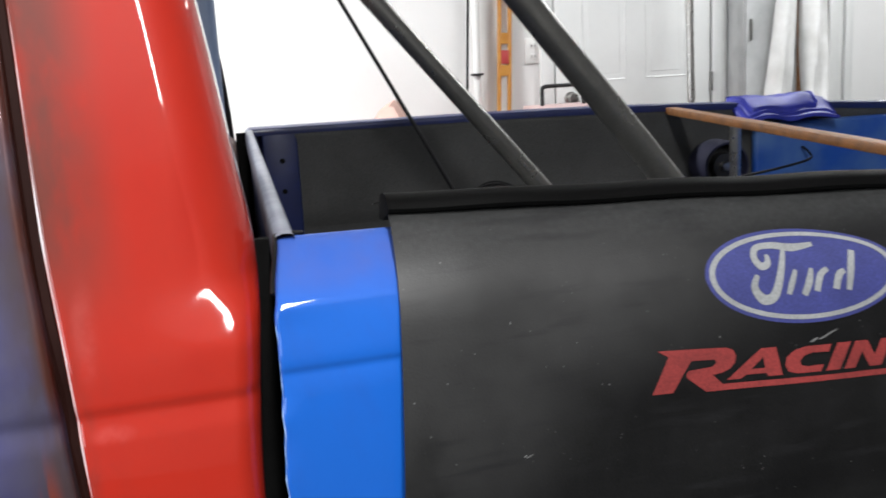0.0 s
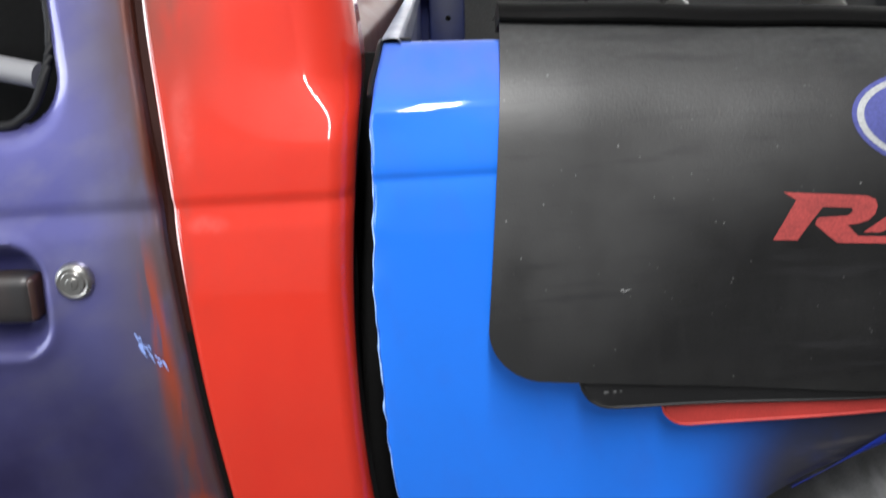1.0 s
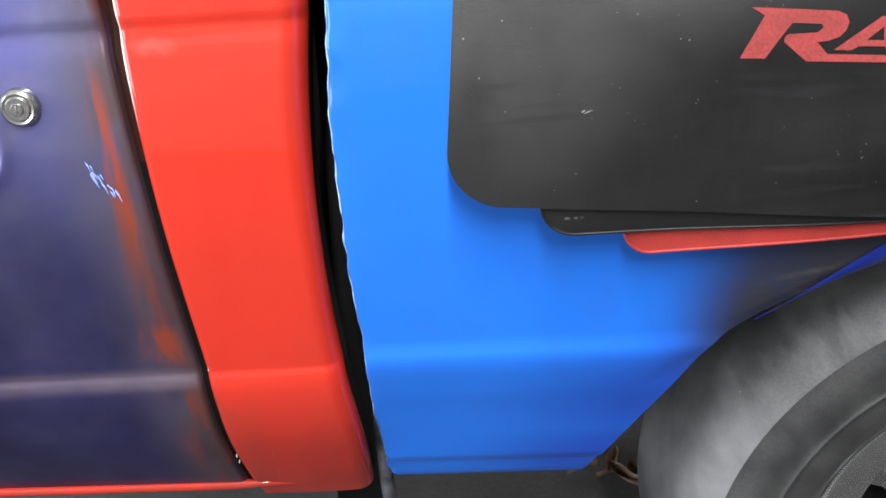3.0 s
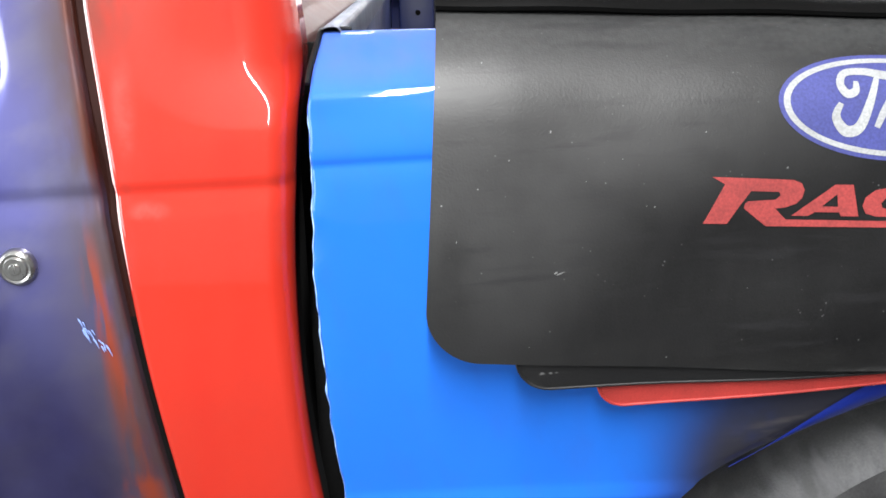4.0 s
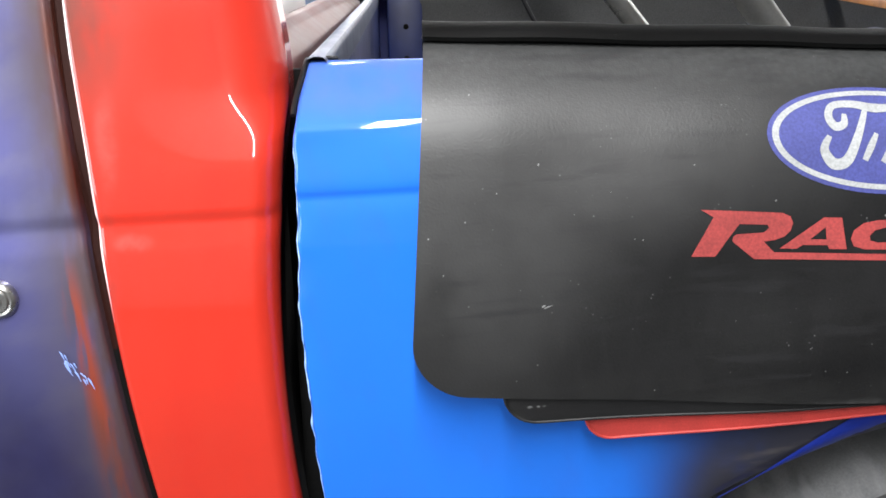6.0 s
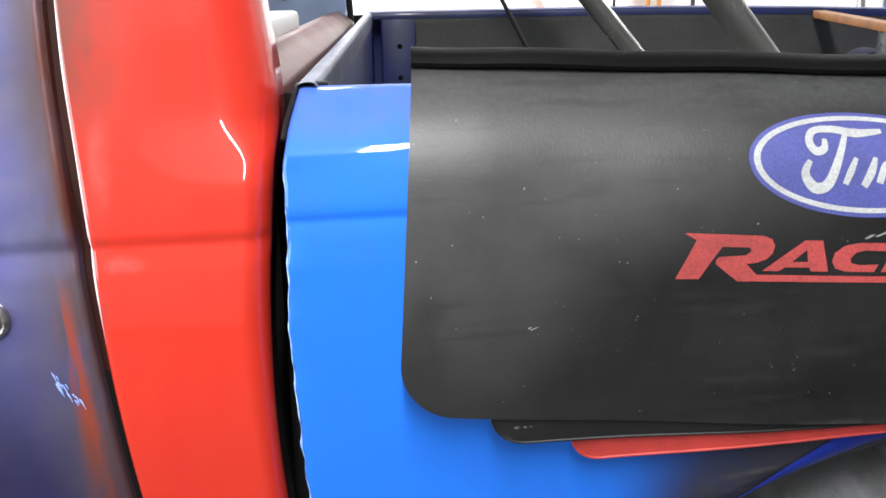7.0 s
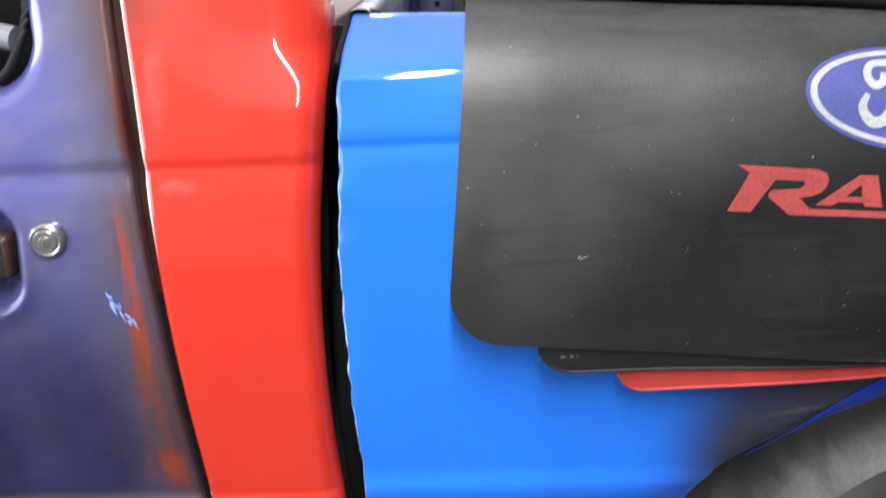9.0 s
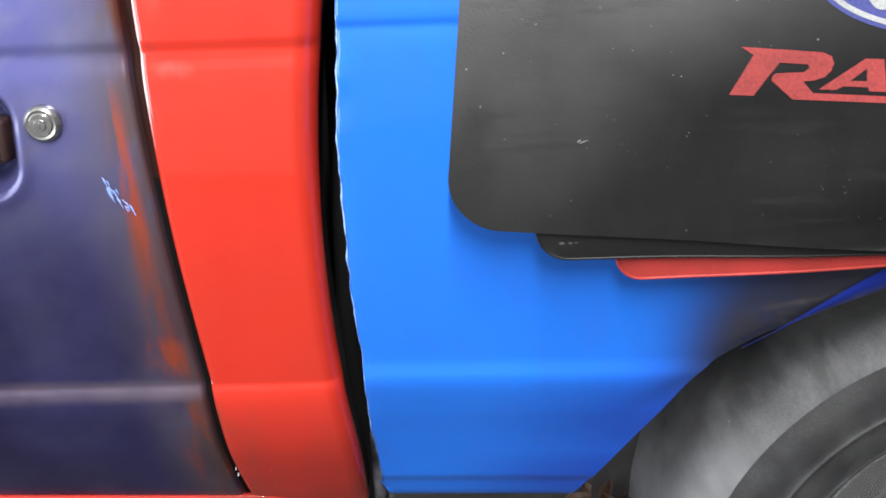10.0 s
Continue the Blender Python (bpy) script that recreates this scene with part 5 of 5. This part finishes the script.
part("door_knob", lathe([(0.0005, DY - 0.075), (0.022, DY - 0.072), (0.027, DY - 0.058), (0.020, DY - 0.042), (0.011, DY - 0.035), (0.011, DY - 0.026), (0.030, DY - 0.022), (0.031, DY - 0.017)], DX0 + 0.07, 0.90, 32), CHROME, door1)
bm = box(DX0 - 0.072, DX0 - 0.006, 3.572, 3.597, FLOOR, 2.06, 0.006)
box(DX1 + 0.014, DX1 + 0.075, 3.572, 3.597, FLOOR, 2.06, 0.006, 2, bm)
box(DX0 - 0.072, DX1 + 0.075, 3.571, 3.597, 2.062, 2.13, 0.006, 2, bm)
structure("trim", bm, WHITE_DOOR, "white painted casing round the door", True)
bm = box(2.865, 2.925, 3.570, 3.597, FLOOR, 2.06, 0.006)
box(2.955, 3.00, 3.574, 3.597, FLOOR, 2.06, 0.006, 2, bm)
structure("trim_2", bm, WHITE_DOOR, "white upright trim boards on the wall", True)

locker = thing("grey_cabinet", 2.47, 3.5, FLOOR, "tall grey white metal cabinet with dark smudges", "cabinet")
part("body", box(2.325, 2.600, 3.44, 3.595, FLOOR, 1.95, 0.006), GREY_DOOR, locker)
part("cabinet_door", box(2.33, 2.595, 3.424, 3.437, FLOOR + 0.06, 1.94, 0.004), GREY_DOOR, locker)
part("latch", box(2.345, 2.357, 3.412, 3.424, 1.12, 1.22, 0.003), STEEL, locker, "dark latch")

suit = thing("hanging_coveralls", 2.68, 3.5, 0.86, "white cotton coveralls hanging open from a hook", "coveralls")
cloth = bmesh.new()
for x0, x1, x2, x3 in ((2.495, 2.555, 2.395, 2.520), (2.545, 2.680, 2.590, 2.715)):
    rows = []
    for j in range(41):
        t = j / 40
        z = 1.75 - 0.93 * t
        a, b = x0 + (x2 - x0) * t, x1 + (x3 - x1) * t
        row = []
        for k in range(25):
            q = 2 * math.pi * k / 24
            x = (a + b) / 2 + (b - a) / 2 * math.cos(q)
            y = 3.36 + 0.045 * math.sin(q) + 0.016 * math.sin(x * 75 + t * 4) * t + 0.012 * noise.noise(Vector((x * 9, t * 6, 1)))
            row.append(cloth.verts.new((x, y, z + 0.02 * noise.noise(Vector((x * 6, 3, t))))))
        rows.append(row)
    for r, s in zip(rows, rows[1:]):
        for k in range(24):
            cloth.faces.new((r[k], r[k + 1], s[k + 1], s[k]))
bmesh.ops.recalc_face_normals(cloth, faces=cloth.faces[:])
part("cloth", cloth, CLOTH_WHITE, suit)
part("hook", tube(curve([(2.55, 3.60, 1.82), (2.55, 3.42, 1.82), (2.55, 3.37, 1.80), (2.55, 3.36, 1.74)], 4), 0.006, 8), STEEL, suit)
plank = thing("timber_plank", 2.68, 3.57, FLOOR, "brown timber plank standing against the wall", "plank")
part("board", box(2.602, 2.745, 3.558, 3.592, FLOOR, 1.68, 0.004), WOOD, plank)

pole = thing("steel_pole", 2.02, 3.35, FLOOR, "shiny steel pole standing before the door", "pole")
part("tube", tube([(2.004, 3.30, FLOOR), (2.029, 3.42, 2.05)], 0.017, 20), CHROME, pole)
part("rubber_foot", tube([(2.0038, 3.2993, FLOOR), (2.0046, 3.303, FLOOR + 0.03)], 0.021, 20), RUBBER, pole)

level = thing("spirit_level", 1.19, 3.56, FLOOR, "long yellow wooden spirit level leaning on the wall", "spirit level")
bm = bmesh.new()
m = Matrix.Translation((1.130, 3.535, FLOOR)) @ Euler((radians(-1.6), radians(3.0), 0)).to_matrix().to_4x4()
lv = bmesh.new()
for x0, x1, z0, z1 in [(-0.032, -0.017, 0, 1.83), (0.017, 0.032, 0, 1.83)] + [(-0.017, 0.017, z, z + 0.05) for z in (0.0, 0.28, 0.50, 0.72, 0.885, 1.10, 1.245, 1.46, 1.78)]:
    box(x0, x1, -0.012, 0.012, z0, z1, 0.002, 1, lv)
bmesh.ops.transform(lv, verts=lv.verts, matrix=m)
part("frame", lv, LEVEL_WOOD, level)
for z in (0.30, 1.155, 1.55):
    vb = box(-0.019, 0.019, -0.014, 0.014, z, z + 0.062, 0.004)
    bmesh.ops.transform(vb, verts=vb.verts, matrix=m)
    part("vial_block", vb, RED_PLASTIC, level, "red brown vial block")

pipe = thing("white_pipe", 1.05, 3.56, FLOOR, "white plastic pipe leaning on the wall", "pipe")
part("tube", tube([(1.025, 3.52, FLOOR), (1.085, 3.575, 2.2)], 0.017, 16), PLASTIC_WHITE, pipe)
part("clip", box(1.028, 1.078, 3.515, 3.56, 1.030, 1.040, 0.002), PLASTIC_BLACK, pipe, "black clip")
lead = thing("black_cord", 1.0, 3.54, FLOOR, "thin black cord hanging beside the pipe", "cord")
part("cord", tube(curve([(1.055, 3.58, 2.0), (1.040, 3.575, 1.5), (1.020, 3.57, 1.15), (1.005, 3.55, 0.95), (0.99, 3.53, 0.6), (0.98, 3.50, 0.1), (1.0, 3.44, FLOOR + 0.006)], 5), 0.006, 8), RUBBER, lead)

outlet = thing("wall_outlet", 1.338, 3.597, 1.07, "white double wall outlet with cover plate", "outlet")
part("cover_plate", box(1.303, 1.373, 3.592, 3.601, 1.07, 1.185, 0.003), PLASTIC_WHITE, outlet)
for z in (1.103, 1.152):
    part("socket", box(1.322, 1.354, 3.589, 3.593, z - 0.014, z + 0.014, 0.003), PLASTIC_WHITE, outlet)
    part("slot", box(1.329, 1.332, 3.5875, 3.590, z - 0.006, z + 0.006), PLASTIC_BLACK, outlet)
    part("slot", box(1.344, 1.347, 3.5875, 3.590, z - 0.006, z + 0.006), PLASTIC_BLACK, outlet)

chest = thing("tool_chest", 1.36, 3.25, FLOOR, "red rolling tool chest with a black folding handle", "tool chest")
part("body", box(1.22, 1.50, 3.10, 3.38, FLOOR + 0.05, 0.865, 0.015, 3), RED_PLASTIC, chest)
part("lid", box(1.215, 1.505, 3.095, 3.385, 0.865, 0.888, 0.008, 2), material("pale_pink_lid", (0.62, 0.45, 0.44), 0.5, vary=0.1), chest, "faded pink lid")
part("handle", tube(curve([(1.262, 3.24, 0.888), (1.262, 3.24, 0.955), (1.272, 3.24, 0.968), (1.30, 3.24, 0.971), (1.41, 3.24, 0.971), (1.438, 3.24, 0.968), (1.448, 3.24, 0.955), (1.448, 3.24, 0.888)], 5), 0.009, 12), PLASTIC_BLACK, chest, "black grip")
for x in (1.25, 1.47):
    part("castor", lathe([(0.0005, 3.13), (0.025, 3.13), (0.027, 3.135), (0.027, 3.155), (0.025, 3.16), (0.0005, 3.16)], x, FLOOR + 0.027, 20), RUBBER, chest)

sack = thing("paper_sack", 0.55, 3.4, FLOOR, "brown pink paper sack slumped by the wall", "sack")
bm = bmesh.new()
bmesh.ops.create_icosphere(bm, subdivisions=4, radius=1)
for v in bm.verts:
    n = v.co.copy()
    ridge = math.exp(-((n.x - 0.45) / 0.35) ** 2)
    v.co = Vector((0.52 + 0.30 * n.x, 3.40 + 0.14 * n.y, 0.42 + (0.44 + 0.16 * ridge - 0.05 * (1 - n.x)) * n.z))
    v.co += n * 0.02 * noise.noise(n * 2.5) + n * 0.022 * noise.noise(Vector((n.x * 9, n.y * 3, n.z * 2)))
    v.co.z = max(v.co.z, FLOOR)
part("bag", bm, CARD, sack)

# dry leaves and grit on the floor under the bed
for k, (x, y, s, a) in enumerate([(0.316, 0.693, 0.030, 20), (0.373, 0.713, 0.036, 70), (0.386, 0.662, 0.040, 130), (0.360, 0.677, 0.022, 10), (0.337, 0.729, 0.025, 100), (0.409, 0.698, 0.024, 45)]):
    bm = bmesh.new()
    row = []
    for j in range(9):
        t = j / 8
        w = 0.42 * math.sin(math.pi * (0.08 + 0.9 * t)) * (0.85 + 0.25 * math.sin(7 * t + k))
        row.append([bm.verts.new((s * (t - 0.5) * 2, s * w * q, s * (0.10 + 0.35 * abs(q) + 0.25 * math.sin(2.5 * t + k) ** 2))) for q in (-1, -0.5, 0, 0.5, 1)])
    for r, q in zip(row, row[1:]):
        for i in range(4):
            bm.faces.new((r[i], r[i + 1], q[i + 1], q[i]))
    bmesh.ops.solidify(bm, geom=bm.faces[:], thickness=0.0006)
    bmesh.ops.transform(bm, verts=bm.verts, matrix=pose(x, y, FLOOR - s * 0.08, 0, 0, a))
    tagged(part("dry_leaf", bm, LEAF), "curled brown dry leaf lying on the concrete", "leaf", "leaves under the truck")

# the last two fixtures are made up to hold the far wall's added lamps
for x, y, wx, wy in ((0.09, -1.80, 0.18, 2.44), (-0.7, 2.55, 1.2, 0.18), (2.7, 2.45, 1.2, 0.18)):
    fix = thing("ceiling_light", x, y, TOP, "white shop light fixed under the ceiling, out of view", "ceiling light", "ceiling lights")
    part("housing", box(x - wx / 2, x + wx / 2, y - wy / 2, y + wy / 2, 2.53, TOP, 0.01, 2), PLASTIC_WHITE, fix)
    for k in (-1, 1):
        if wx > wy:
            part("end_cap", box(x + k * (wx / 2 + 0.008) - 0.007, x + k * (wx / 2 + 0.008) + 0.007, y - 0.085, y + 0.085, 2.50, 2.60, 0.004), PLASTIC_WHITE, fix)
        else:
            part("end_cap", box(x - 0.085, x + 0.085, y + k * (wy / 2 + 0.008) - 0.007, y + k * (wy / 2 + 0.008) + 0.007, 2.50, 2.60, 0.004), PLASTIC_WHITE, fix)
